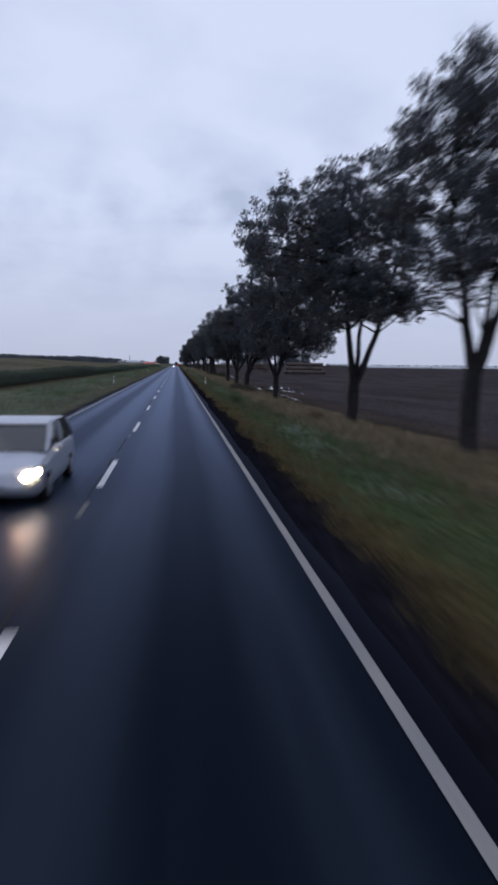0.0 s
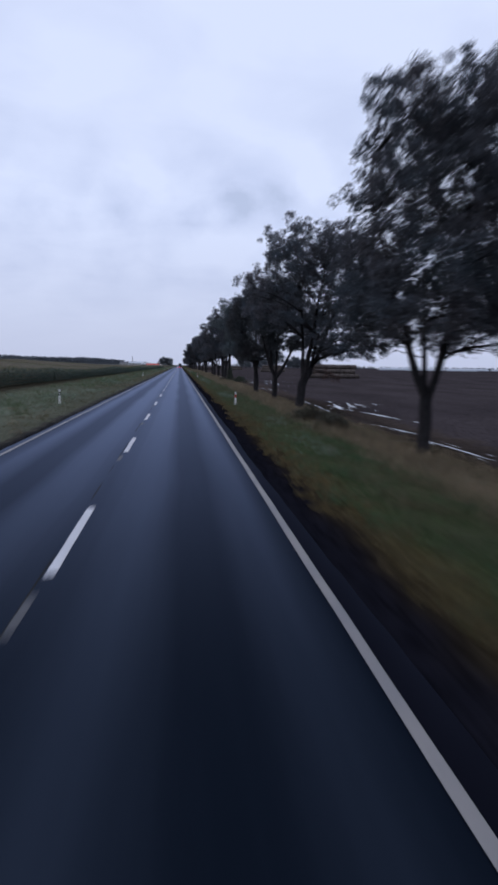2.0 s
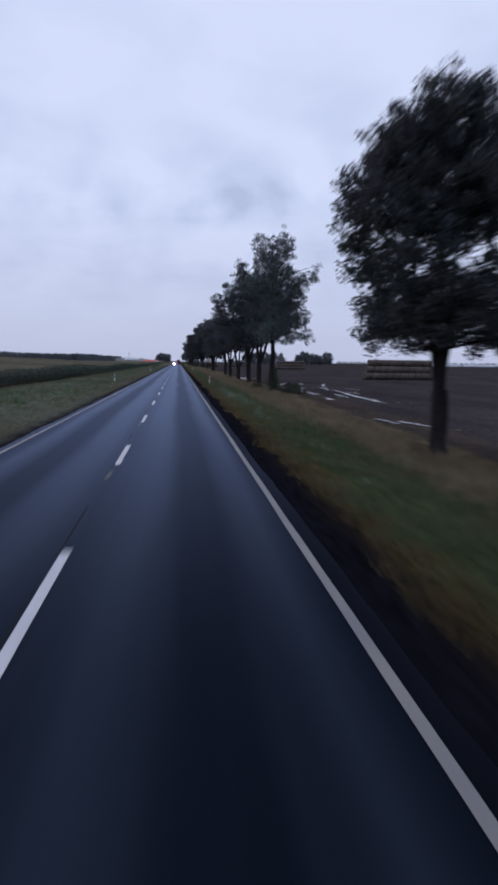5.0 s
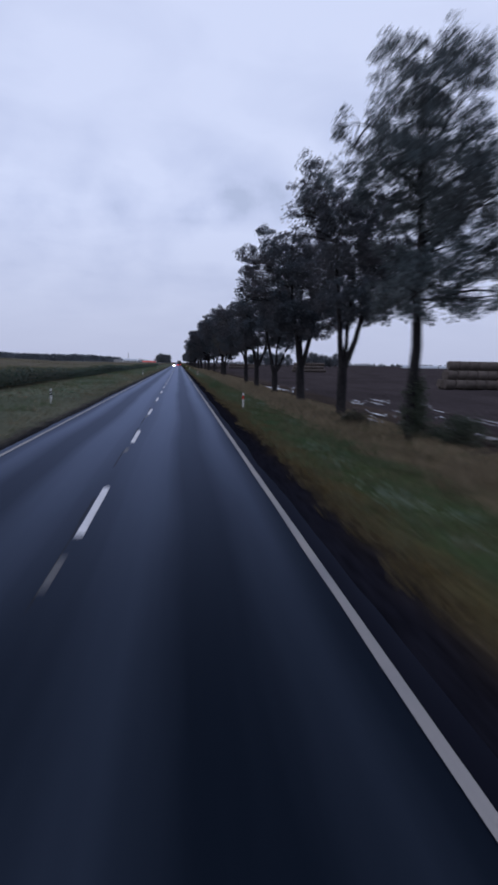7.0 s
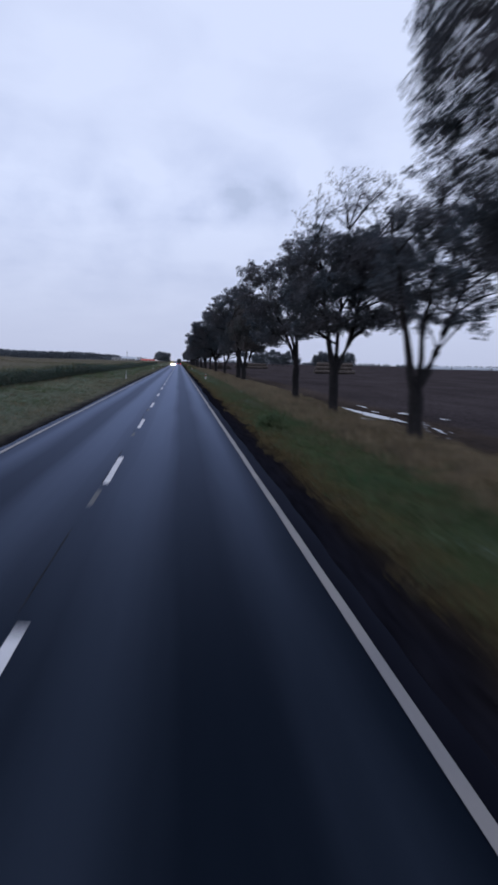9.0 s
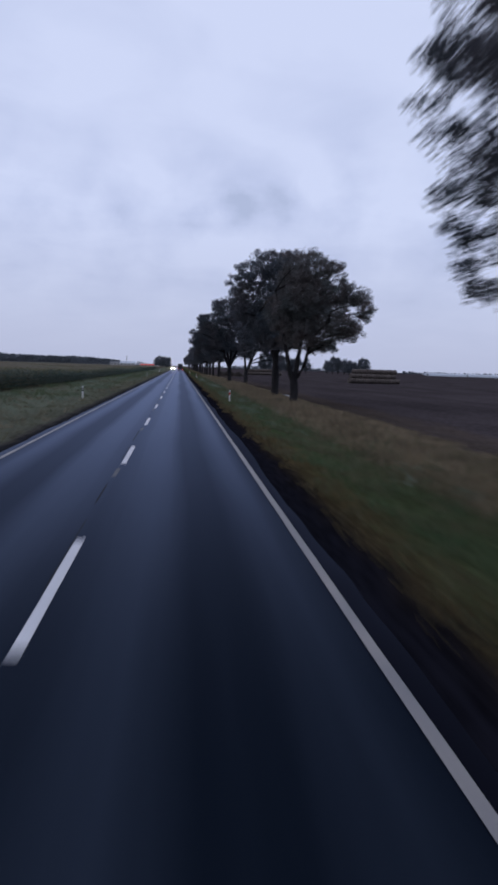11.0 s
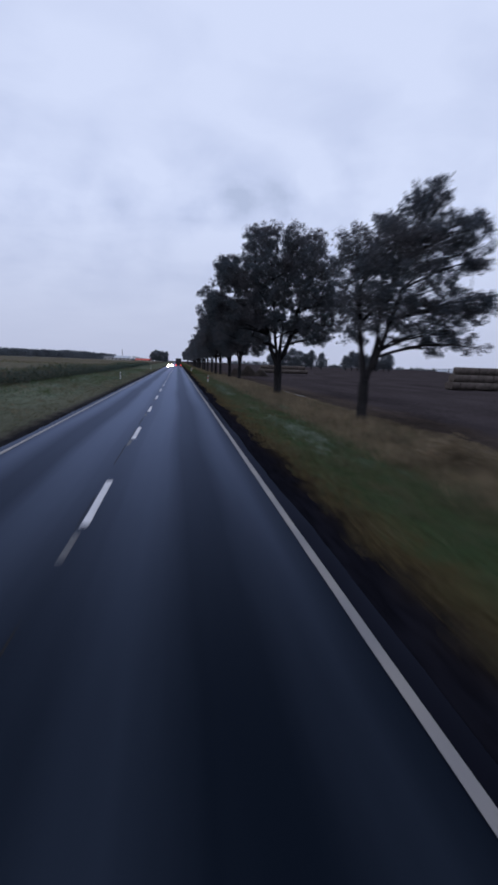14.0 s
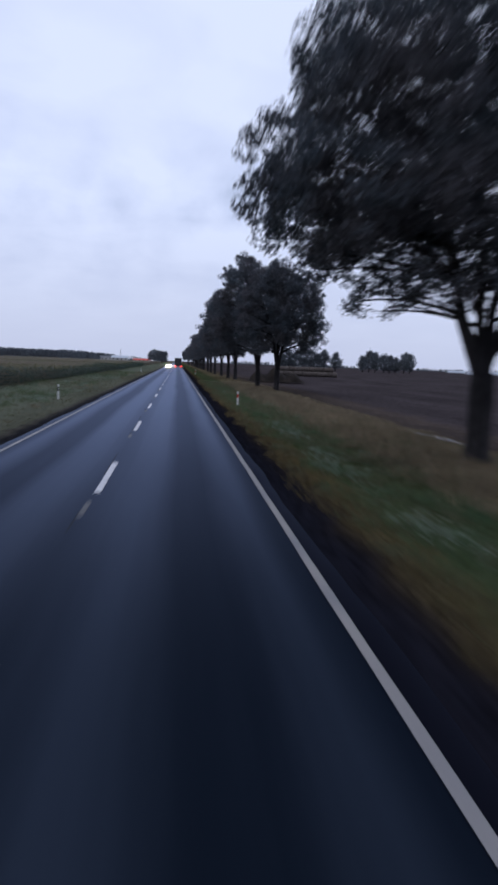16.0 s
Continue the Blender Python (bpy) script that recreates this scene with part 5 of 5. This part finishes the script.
def heap():
    """A long dark heap of manure at the field's edge."""
    rng = np.random.default_rng(12)
    n, k = 40, 13
    V = []
    for i in range(n):
        t = i / (n - 1)
        hh = 2.3 * math.sin(math.pi * min(1, max(0, t)) ** 0.8) ** 0.5 * (0.8 + 0.25 * math.sin(t * 17))
        for j in range(k):
            s = j / (k - 1) * 2 - 1
            V.append((14.5 + t * 9.5, 449 + s * 3.2, -0.3 + hh * (1 - s * s) ** 0.8 * (1 + rng.uniform(-0.1, 0.1))))
    i, j = np.meshgrid(np.arange(n - 1), np.arange(k - 1), indexing="ij")
    F = np.stack([i * k + j, (i + 1) * k + j, (i + 1) * k + j + 1, i * k + j + 1], -1).reshape(-1, 4)
    tagged(new("manure_mound", mesh_np("manure_mound", V, F, SOIL, True)), "long dark manure heap at the edge of the ploughed field", "heap")


heap()


# ---- the maize field across the road ----
def field_edge(y):
    return -np.interp(y, [110, 200, 340, 420], [16.8, 14.6, 13.4, 12.6])


def swell(x, y):
    """A low rise of the maize field, away from the road."""
    ease = lambda t: np.clip(t, 0, 1) ** 2 * (3 - 2 * np.clip(t, 0, 1))
    return 2.6 * ease((-x - 25) / 45) * ease((y - 40) / 130) * (1 - ease((y - 300) / 220))


def maize():
    rng = np.random.default_rng(51)
    y = np.concatenate([np.arange(45, 330, 0.24), np.arange(330, 620, 0.45)])
    X, Y = [], []
    for row in range(3):
        X.append(field_edge(y) - 0.75 * row + rng.normal(size=len(y)) * 0.10 - 0.5 * np.sin(y * 0.05) ** 2)
        Y.append(y + rng.uniform(-0.1, 0.1, len(y)))
    X, Y = np.concatenate(X), np.concatenate(Y)
    H = (np.interp(Y, [100, 340], [1.7, 1.45]) + 0.22 * np.sin(Y * 0.07) + 0.12 * np.sin(Y * 0.31)) * rng.uniform(0.86, 1.12, len(X))
    n, m = len(X), 5
    k = np.repeat(np.arange(n), m)
    z = np.tile(np.linspace(0.12, 0.9, m), n) * H[k]
    a = rng.uniform(0, 2 * np.pi, n * m)
    L = rng.uniform(0.45, 0.8, n * m)
    d = np.stack([np.cos(a), np.sin(a)], 1)
    s = np.stack([-np.sin(a), np.cos(a)], 1)
    P = np.stack([X[k], Y[k]], 1)
    pts = []
    for t, up, w in ((0, 0, 0.02), (0.4, 0.22, 0.055), (0.75, 0.16, 0.045), (1.0, -0.06, 0.006)):
        c = P + d * (L * t)[:, None]
        for sg in (-1, 1):
            pts.append(np.concatenate([c + s * w * sg, (z + up * L)[:, None]], 1))
    V = np.stack(pts, 1).reshape(-1, 3)
    b = np.arange(n * m)[:, None] * 8
    F = np.concatenate([b + np.array([[0, 1, 3, 2]]), b + np.array([[2, 3, 5, 4]]), b + np.array([[4, 5, 7, 6]])])
    tagged(new("maize_plants", mesh_np("maize_plants", V, F, MAIZE)), "dark-green maize standing at the edge of its field", "crop", kind="stuff")
    # feathery tops over the first rows and thinly over the field
    ym = rng.uniform(60, 620, 26000)
    xt = np.concatenate([X[len(y):], field_edge(ym) - 45 * rng.random(26000)])
    yt = np.concatenate([Y[len(y):], ym])
    ht = np.concatenate([H[len(y):], np.full(26000, 1.45) + swell(xt[-26000:], ym)])
    ks = np.repeat(np.arange(len(xt)), 2)
    aa = rng.uniform(0, 6.28, len(ks))
    top = ht[ks] + rng.uniform(0.0, 0.28, len(ks))
    dx, dy = np.cos(aa), np.sin(aa)
    v = np.stack([np.stack([xt[ks] - dx * 0.03, yt[ks] - dy * 0.03, ht[ks] - 0.25], 1), np.stack([xt[ks] + dx * 0.03, yt[ks] + dy * 0.03, ht[ks] - 0.25], 1), np.stack([xt[ks] + dx * 0.16, yt[ks] + dy * 0.16, top], 1)], 1).reshape(-1, 3)
    tagged(new("maize_tops", mesh_np("maize_tops", v, np.arange(len(v)).reshape(-1, 3), TASSEL)), "yellowish tassels over the maize", "crop", kind="stuff")
    # the closed leaf canopy behind the first rows
    xs = np.concatenate([[-15.6, -15.7], np.arange(-16.4, -40, -0.9), [-44, -50, -60, -80, -120, -200, -400, -900]])
    ys = np.concatenate([np.arange(-120, 20, 5.0), np.arange(20, 640, 0.9), np.arange(645, 900, 15), [930, 980]])
    A, B = np.meshgrid(xs, ys, indexing="ij")
    Z = 1.32 + 0.10 * np.sin(A * 2.1 + np.sin(B * 1.3)) * np.sin(B * 1.9 + A) + 0.08 * rng.normal(size=A.shape) + 0.2 * np.sin(B * 0.07)
    Z += swell(A, B)
    Z[0] = -0.1
    A = A + np.where(A > -60, 14.2 + field_edge(B), 0)
    V = np.stack([A, B, Z], -1).reshape(-1, 3)
    i, j = np.meshgrid(np.arange(len(xs) - 1), np.arange(len(ys) - 1), indexing="ij")
    q = lambda a, b: a * len(ys) + b
    F = np.stack([q(i, j), q(i, j + 1), q(i + 1, j + 1), q(i + 1, j)], -1).reshape(-1, 4)
    tagged(new("maize_canopy", mesh_np("maize_canopy", V, F, CANOPY)), "closed olive canopy of a wide maize field", "crop", kind="stuff")


maize()


# ---- distance: woods, groves, buildings ----
def woods(name, label, path, count, h0, h1, depth, seed, size=1.6, per=60, rise=False):
    """A far belt of trees: leaf clumps over short stems along a line."""
    rng = np.random.default_rng(seed)
    path = np.array(path, float)
    seg = np.linalg.norm(np.diff(path, axis=0), axis=1)
    s = np.concatenate([[0], np.cumsum(seg)])
    u = rng.uniform(0, s[-1], count)
    x, y = np.interp(u, s, path[:, 0]), np.interp(u, s, path[:, 1]) + rng.uniform(-depth, depth, count)
    h = rng.uniform(h0, h1, count) * (0.86 + 0.16 * np.sin(u * 0.013) * np.sin(u * 0.0051 + 1))
    if rise:
        h = h * np.interp(x, [-800, -500, -215], [1.25, 1.0, 0.62])
    k = np.repeat(np.arange(count), per)
    zz = rng.random(len(k)) ** 1.1
    w = np.interp(zz, [0, 0.4, 1], [0.42, 0.36, 0.08]) * h[k]
    c = np.stack([x[k] + rng.normal(size=len(k)) * w * 0.55, y[k] + rng.normal(size=len(k)) * w * 0.55, -0.3 + zz * h[k]], 1)
    v, f = leaves(rng, c, size, size * 0.7, 0.2)
    v[:, 2] = np.maximum(v[:, 2], -0.4)
    tagged(new(name, mesh_np(name, v, f, HAZED_LEAF)), label, "woodland", kind="stuff")


woods("far_woods", "distant dark belt of woodland behind the maize", [(-215, 2590), (-450, 2610), (-740, 2590), (-1300, 2500), (-2280, 2390)], 2200, 26, 32, 60, 61, 5.6, 34, True)
woods("far_hedges", "thin hazy treeline on the far horizon", [(40, 1900), (500, 1850), (1100, 1700), (1900, 1500)], 900, 5, 9, 30, 62, 2.6, 30)
woods("far_left_hedges", "thin treeline beyond the fields", [(-20, 1500), (-160, 1650), (-420, 1700)], 90, 5, 9, 20, 63, 2.2, 30)


def grove_tree(x, y, h, r, label):
    rng = np.random.default_rng(int(x * 3 + y))
    ob = thing("grove_tree", (x, y, -0.35), label, "tree", "far groves on the field")
    t = np.linspace(0, 1, 6)[:, None]
    P = np.array([0, 0, -0.05]) + t * np.array([rng.normal() * 0.4, 0, h * 0.6])
    v, f = tubes((P[None], np.linspace(0.42, 0.12, 6)[None]), 8)
    child("trunk", mesh_np("trunk", v, f, BARK, True), ob)
    n = 70
    u = rng.random(n)
    a = rng.uniform(0, 6.28, n)
    w = np.interp(u, [0, 0.2, 0.6, 1], [0.55, 0.95, 0.9, 0.25]) * r * rng.random(n) ** 0.45
    c = np.stack([w * np.cos(a), w * np.sin(a), h * (0.22 + 0.76 * u)], 1)
    k = np.repeat(np.arange(n), 26)
    v, f = leaves(rng, c[k] + rng.normal(size=(len(k), 3)) * 0.75, 0.95, 0.62)
    child("crown", mesh_np("crown", v, f, HAZED_LEAF), ob)


GROVE = "rounded dark tree of a far grove on the field"
for i in range(8):
    grove_tree(126 + i * 4.9 + (i % 3) * 0.6, 762 + (i * 37 % 11), 10.2 + (i * 29 % 5) * 0.9, 3.6 + (i % 2) * 0.5, GROVE)
for i in range(8):
    grove_tree(72 + i * 5.4, 772 + (i * 41 % 13), 11.2 + (i * 23 % 5) * 0.9, 4.0 + (i % 3) * 0.3, GROVE)
for i in range(5):
    grove_tree(-29 + i * 4.2, 1100 + (i * 31 % 9), 12.5 + (i * 3 % 4) * 0.8, 3.6, "tall tree of a clump where the road ends")


def tunnels(x, y, n, length):
    """Foil greenhouses, pale strips on the horizon."""
    for i in range(n):
        ob = thing("foil_greenhouse", (x + i * (length + 6), y + (i * 17 % 9), -0.35), "long low pale foil greenhouse on the horizon", "greenhouse", "greenhouses on the horizon")
        bm = bmesh.new()
        arc = [(4.0 * math.cos(a), 3.6 * math.sin(a)) for a in [math.pi * k / 10 for k in range(11)]]
        loft(bm, [[(xx, p[0], p[1]) for p in arc] for xx in (0, length * 0.25, length * 0.5, length * 0.75, length)])
        part("foil_cover", bm, FOIL, ob, smooth=False)
        for xx in (-0.05, length + 0.05):
            bm = bmesh.new()
            box(bm, xx - 0.05, xx + 0.05, -1.2, 1.2, 0, 2.3, 0.02)
            part("door", bm, STEEL, ob)


tunnels(430, 1330, 6, 50)
tunnels(300, 980, 3, 48)


def mast(x, y, h):
    ob = thing("radio_mast", (x, y, -0.3), "thin grey lattice mast far behind the fields", "mast")
    for i in range(3):
        a = 2 * math.pi * i / 3
        t = np.linspace(0, 1, 3)[:, None]
        P = np.array([math.cos(a) * 0.9, math.sin(a) * 0.9, 0]) * (1 - 0.6 * t) + np.array([0, 0, h]) * t
        v, f = tubes((P[None], np.full((1, 3), 0.28)), 5)
        child("leg", mesh_np("leg", v, f, STEEL), ob)
    for k in range(8):
        bm = bmesh.new()
        r = 0.9 * (1 - 0.6 * k / 8)
        box(bm, -r, r, -r, r, h * k / 8 + 1.0, h * k / 8 + 1.25)
        part("brace", bm, STEEL, ob)


mast(-132.0, 1900.0, 25.0)


def farm_building(x, y, length, depth, eave, ridge, wall_mat, roof_mat, label, lit=False):
    ob = thing("roadside_hall", (x, y, -0.3), label, "building", "buildings at the far end")
    bm = bmesh.new()
    box(bm, -length / 2, length / 2, -depth / 2, depth / 2, 0, eave)
    part("wall", bm, wall_mat, ob)
    bm = bmesh.new()
    o = 0.5
    loft(bm, [[(xx, -depth / 2 - o, eave), (xx, 0, ridge), (xx, depth / 2 + o, eave), (xx, 0, eave + 0.01)] for xx in (-length / 2 - o, length / 2 + o)])
    part("roof", bm, roof_mat, ob)
    n = max(2, int(length / 6))
    for i in range(n):
        bm = bmesh.new()
        xx = -length / 2 + (i + 0.5) * length / n
        box(bm, xx - 1.0, xx + 1.0, -depth / 2 - 0.05, -depth / 2 + 0.1, eave * 0.3, eave * 0.75)
        part("window", bm, GLASS, ob)
    if lit:
        bm = bmesh.new()
        box(bm, -length / 2, length / 2 - 6, -depth / 2 - 0.6, -depth / 2 - 0.3, eave - 1.3, eave + 0.2)
        part("fascia", bm, SIGN_RED, ob, "lit red fascia band")
        bm = bmesh.new()
        box(bm, length / 2 - 5, length / 2 - 1, -depth / 2 - 0.6, -depth / 2 - 0.3, eave - 1.2, eave + 0.1)
        part("sign", bm, SIGN_WHITE, ob, "lit white sign")


farm_building(-47, 1300, 30, 12, 3.4, 4.6, RENDERED, ROOF_RED, "low hall with a lit red fascia at the road's end", lit=True)
farm_building(-92, 1420, 26, 12, 4.5, 8.0, RENDERED, FOIL, "pale farm hall far behind the maize")
farm_building(-118, 1460, 18, 10, 4.0, 7.0, RENDERED, STEEL, "pale far farm building with a grey roof")
farm_building(-132, 1880, 30, 12, 6, 10, RENDERED, STEEL, "grey far building below a mast")


# ---- vehicles ----
def wheel(parent, x, y, r, w, side):
    bm = bmesh.new()
    drum(bm, (x, y, r), r, w, "x", 24, 0.03)
    t = part("tyre", bm, BLACK, parent, smooth=False)
    bm = bmesh.new()
    drum(bm, (x + side * (w / 2 - 0.01), y, r), r * 0.62, 0.05, "x", 20, 0.01)
    for k in range(5):
        a = 2 * math.pi * k / 5
        box(bm, x + side * (w / 2 + 0.012) - 0.012, x + side * (w / 2 + 0.012) + 0.012, y + math.cos(a) * r * 0.3 - 0.035, y + math.cos(a) * r * 0.3 + 0.035, r + math.sin(a) * r * 0.3 - 0.035, r + math.sin(a) * r * 0.3 + 0.035)
    part("rim", bm, ALLOY, t)


def car(x, y, paint, label, heading=180, lights=HEADLIGHT, lamp=0.10):
    """An estate car, built facing +y with its front bumper at the origin."""
    ob = thing("car", (x, y, 0.0), label, "car")
    ob.rotation_euler = (0, 0, radians(heading))

    def section(yy, w, z0, z1, top):
        # sill, bulging flank, shoulder and gently crowned top
        half = [(w * 0.90, z0), (w * 0.985, z0 + 0.10), (w, z0 + 0.26), (w * 0.985, z1 - 0.17), (w * 0.955, z1 - 0.07), (w * top, z1 - 0.015), (w * top * 0.6, z1 + 0.012)]
        return [(-a, yy, b) for a, b in half] + [(a, yy, b) for a, b in reversed(half)]
    bm = bmesh.new()
    loft(bm, [section(yy, w, z0, z1, top) for yy, w, z0, z1, top in (
        (0.02, 0.60, 0.34, 0.62, 0.90), (-0.03, 0.72, 0.27, 0.69, 0.90), (-0.16, 0.80, 0.22, 0.75, 0.90), (-0.42, 0.86, 0.20, 0.82, 0.9), (-0.8, 0.88, 0.20, 0.89, 0.9), (-1.15, 0.89, 0.20, 0.94, 0.9),
        (-1.5, 0.89, 0.20, 0.97, 0.93), (-2.6, 0.89, 0.20, 0.98, 0.93), (-3.6, 0.89, 0.20, 0.98, 0.93), (-4.2, 0.87, 0.24, 0.97, 0.93), (-4.38, 0.82, 0.30, 0.93, 0.9), (-4.45, 0.74, 0.36, 0.88, 0.9))])
    part("body", bm, paint, ob, smooth=True)
    bm = bmesh.new()
    cab = lambda yy, w, z: [(-w, yy, 0.94), (-w * 0.86 if z > 1 else -w, yy, z), (w * 0.86 if z > 1 else w, yy, z), (w, yy, 0.94)]
    loft(bm, [cab(-1.12, 0.80, 0.96), cab(-1.95, 0.82, 1.41), cab(-2.4, 0.83, 1.45), cab(-3.7, 0.82, 1.44), cab(-4.36, 0.78, 0.97)])
    part("cabin_glass", bm, GLASS, ob, "dark tinted windows")
    bm = bmesh.new()
    loft(bm, [[(-0.70, yy, z), (-0.66, yy, z + 0.045), (0.66, yy, z + 0.045), (0.70, yy, z)] for yy, z in ((-1.93, 1.405), (-2.4, 1.452), (-3.2, 1.46), (-3.8, 1.42))])
    part("roof", bm, paint, ob)
    for s in (-1, 1):
        for ya, za, yb, zb in ((-1.12, 0.95, -1.95, 1.42), (-2.75, 0.96, -2.75, 1.44), (-4.34, 0.97, -3.75, 1.42)):
            P = np.array([[s * 0.81, ya, za], [s * 0.78, (ya + yb) / 2, (za + zb) / 2 + 0.02], [s * 0.715, yb, zb]])
            v, f = tubes((P[None], np.full((1, 3), 0.04)), 6)
            child("pillar", mesh_np("pillar", v, f, paint), ob)
        bm = bmesh.new()
        box(bm, min(s * 0.88, s * 1.06), max(s * 0.88, s * 1.06), -1.50, -1.36, 0.94, 1.08, 0.03)
        part("mirror", bm, paint, ob)
        bm = bmesh.new()
        ring = lambda xx, yy, z0, z1, d: [(s * xx, yy - d, z0), (s * (xx + 0.4 * d), yy, z0 + 0.02), (s * (xx + 0.4 * d), yy - 0.01, z1 - 0.03), (s * xx, yy - d, z1)]
        loft(bm, [ring(0.50, 0.0, 0.57, 0.68, 0.06), ring(0.62, -0.03, 0.55, 0.71, 0.08), ring(0.74, -0.10, 0.56, 0.74, 0.10), ring(0.82, -0.26, 0.60, 0.78, 0.10), ring(0.855, -0.44, 0.66, 0.80, 0.06)])
        h = part("headlight", bm, GLASS, ob, "swept-back headlight housing")
        bm = bmesh.new()
        drum(bm, (s * 0.66, -0.02, 0.635), lamp, 0.06, "y", 16, 0.01)
        if lamp < 0.15:
            drum(bm, (s * 0.79, -0.14, 0.67), lamp * 0.8, 0.06, "y", 16, 0.01)
        part("bulb_glass", bm, lights, h, "lit headlight")
        bm = bmesh.new()
        box(bm, s * 0.66 - 0.12, s * 0.66 + 0.12, -4.47, -4.36, 0.70, 0.88, 0.02)
        part("tail_light", bm, RED, ob)
        for yy in (-0.85, -3.55):
            wheel(ob, s * 0.80, yy, 0.31, 0.20, s)
    bm = bmesh.new()
    box(bm, -0.45, 0.45, -0.06, 0.012, 0.40, 0.54, 0.02)
    part("grille", bm, BLACK, ob)
    bm = bmesh.new()
    box(bm, -0.26, 0.26, -0.01, 0.02, 0.33, 0.43, 0.005)
    part("number_plate", bm, PLASTIC, ob)
    return ob


car(-1.72, -2.2, SILVER, "silver estate car with dipped headlights on the oncoming lane", lamp=0.10)
car(-1.75, 585.0, GREYCAR, "oncoming car with bright headlights far down the road", lights=FAR_HEADLIGHT, lamp=0.105)


def beam(x, y, z, power):
    """The dipped beam of a lit headlight, down the lane towards -y."""
    ob = new("headlight_beam", bpy.data.lights.new("headlight_beam", "SPOT"))
    ob.data.energy, ob.data.spot_size, ob.data.spot_blend, ob.data.color, ob.data.shadow_soft_size = power, radians(80), 0.9, (1.0, 0.52, 0.27), 0.10
    ob.matrix_world = look((x, y, z), (x, y - 10, 0.0))


for lamp_x in (-2.38, -1.18):
    beam(lamp_x, -2.35, 0.64, 75)
    beam(lamp_x, 584.8, 0.64, 120)


def lorry(x, y):
    """A box lorry seen from behind; its rear bumper stands at y."""
    ob = thing("lorry", (x, y, 0.0), "dark box lorry with lit red tail lamps ahead on the road", "lorry")
    bm = bmesh.new()
    box(bm, -1.25, 1.25, 0.1, 9.0, 1.05, 3.75, 0.05)
    part("box_body", bm, TARP, ob)
    for s in (-1, 1):
        bm = bmesh.new()
        box(bm, s * 0.61 - 0.58, s * 0.61 + 0.58, 0.04, 0.12, 1.12, 3.65, 0.02)
        d = part("rear_door", bm, TARP, ob)
        bm = bmesh.new()
        drum(bm, (s * 0.25, 0.02, 2.3), 0.02, 2.3, "z", 8)
        part("lock_rod", bm, STEEL, d)
        bm = bmesh.new()
        box(bm, s * 1.0 - 0.22, s * 1.0 + 0.22, -0.02, 0.08, 0.78, 0.98, 0.02)
        part("tail_light", bm, TAIL, ob, "lit red tail lamp")
        bm = bmesh.new()
        box(bm, s * 0.95 - 0.25, s * 0.95 + 0.25, 1.1, 1.14, 0.25, 0.75, 0.0)
        part("mudguard", bm, BLACK, ob)
        for yy in (1.9, 3.2, 9.9):
            wheel(ob, s * 1.05, yy, 0.5, 0.32, s)
    bm = bmesh.new()
    box(bm, -1.2, 1.2, 0.0, 0.15, 0.55, 0.72, 0.02)
    part("bumper", bm, STEEL, ob)
    bm = bmesh.new()
    box(bm, -0.45, 0.45, 0.2, 11.0, 0.75, 1.05)
    part("chassis", bm, BLACK, ob)
    bm = bmesh.new()
    box(bm, -1.2, 1.2, 9.3, 11.2, 0.7, 3.2, 0.12)
    part("cab", bm, GREYCAR, ob)
    bm = bmesh.new()
    box(bm, -1.05, 1.05, 11.17, 11.24, 1.8, 2.8, 0.03)
    part("windscreen", bm, GLASS, ob)


lorry(1.95, 572.0)
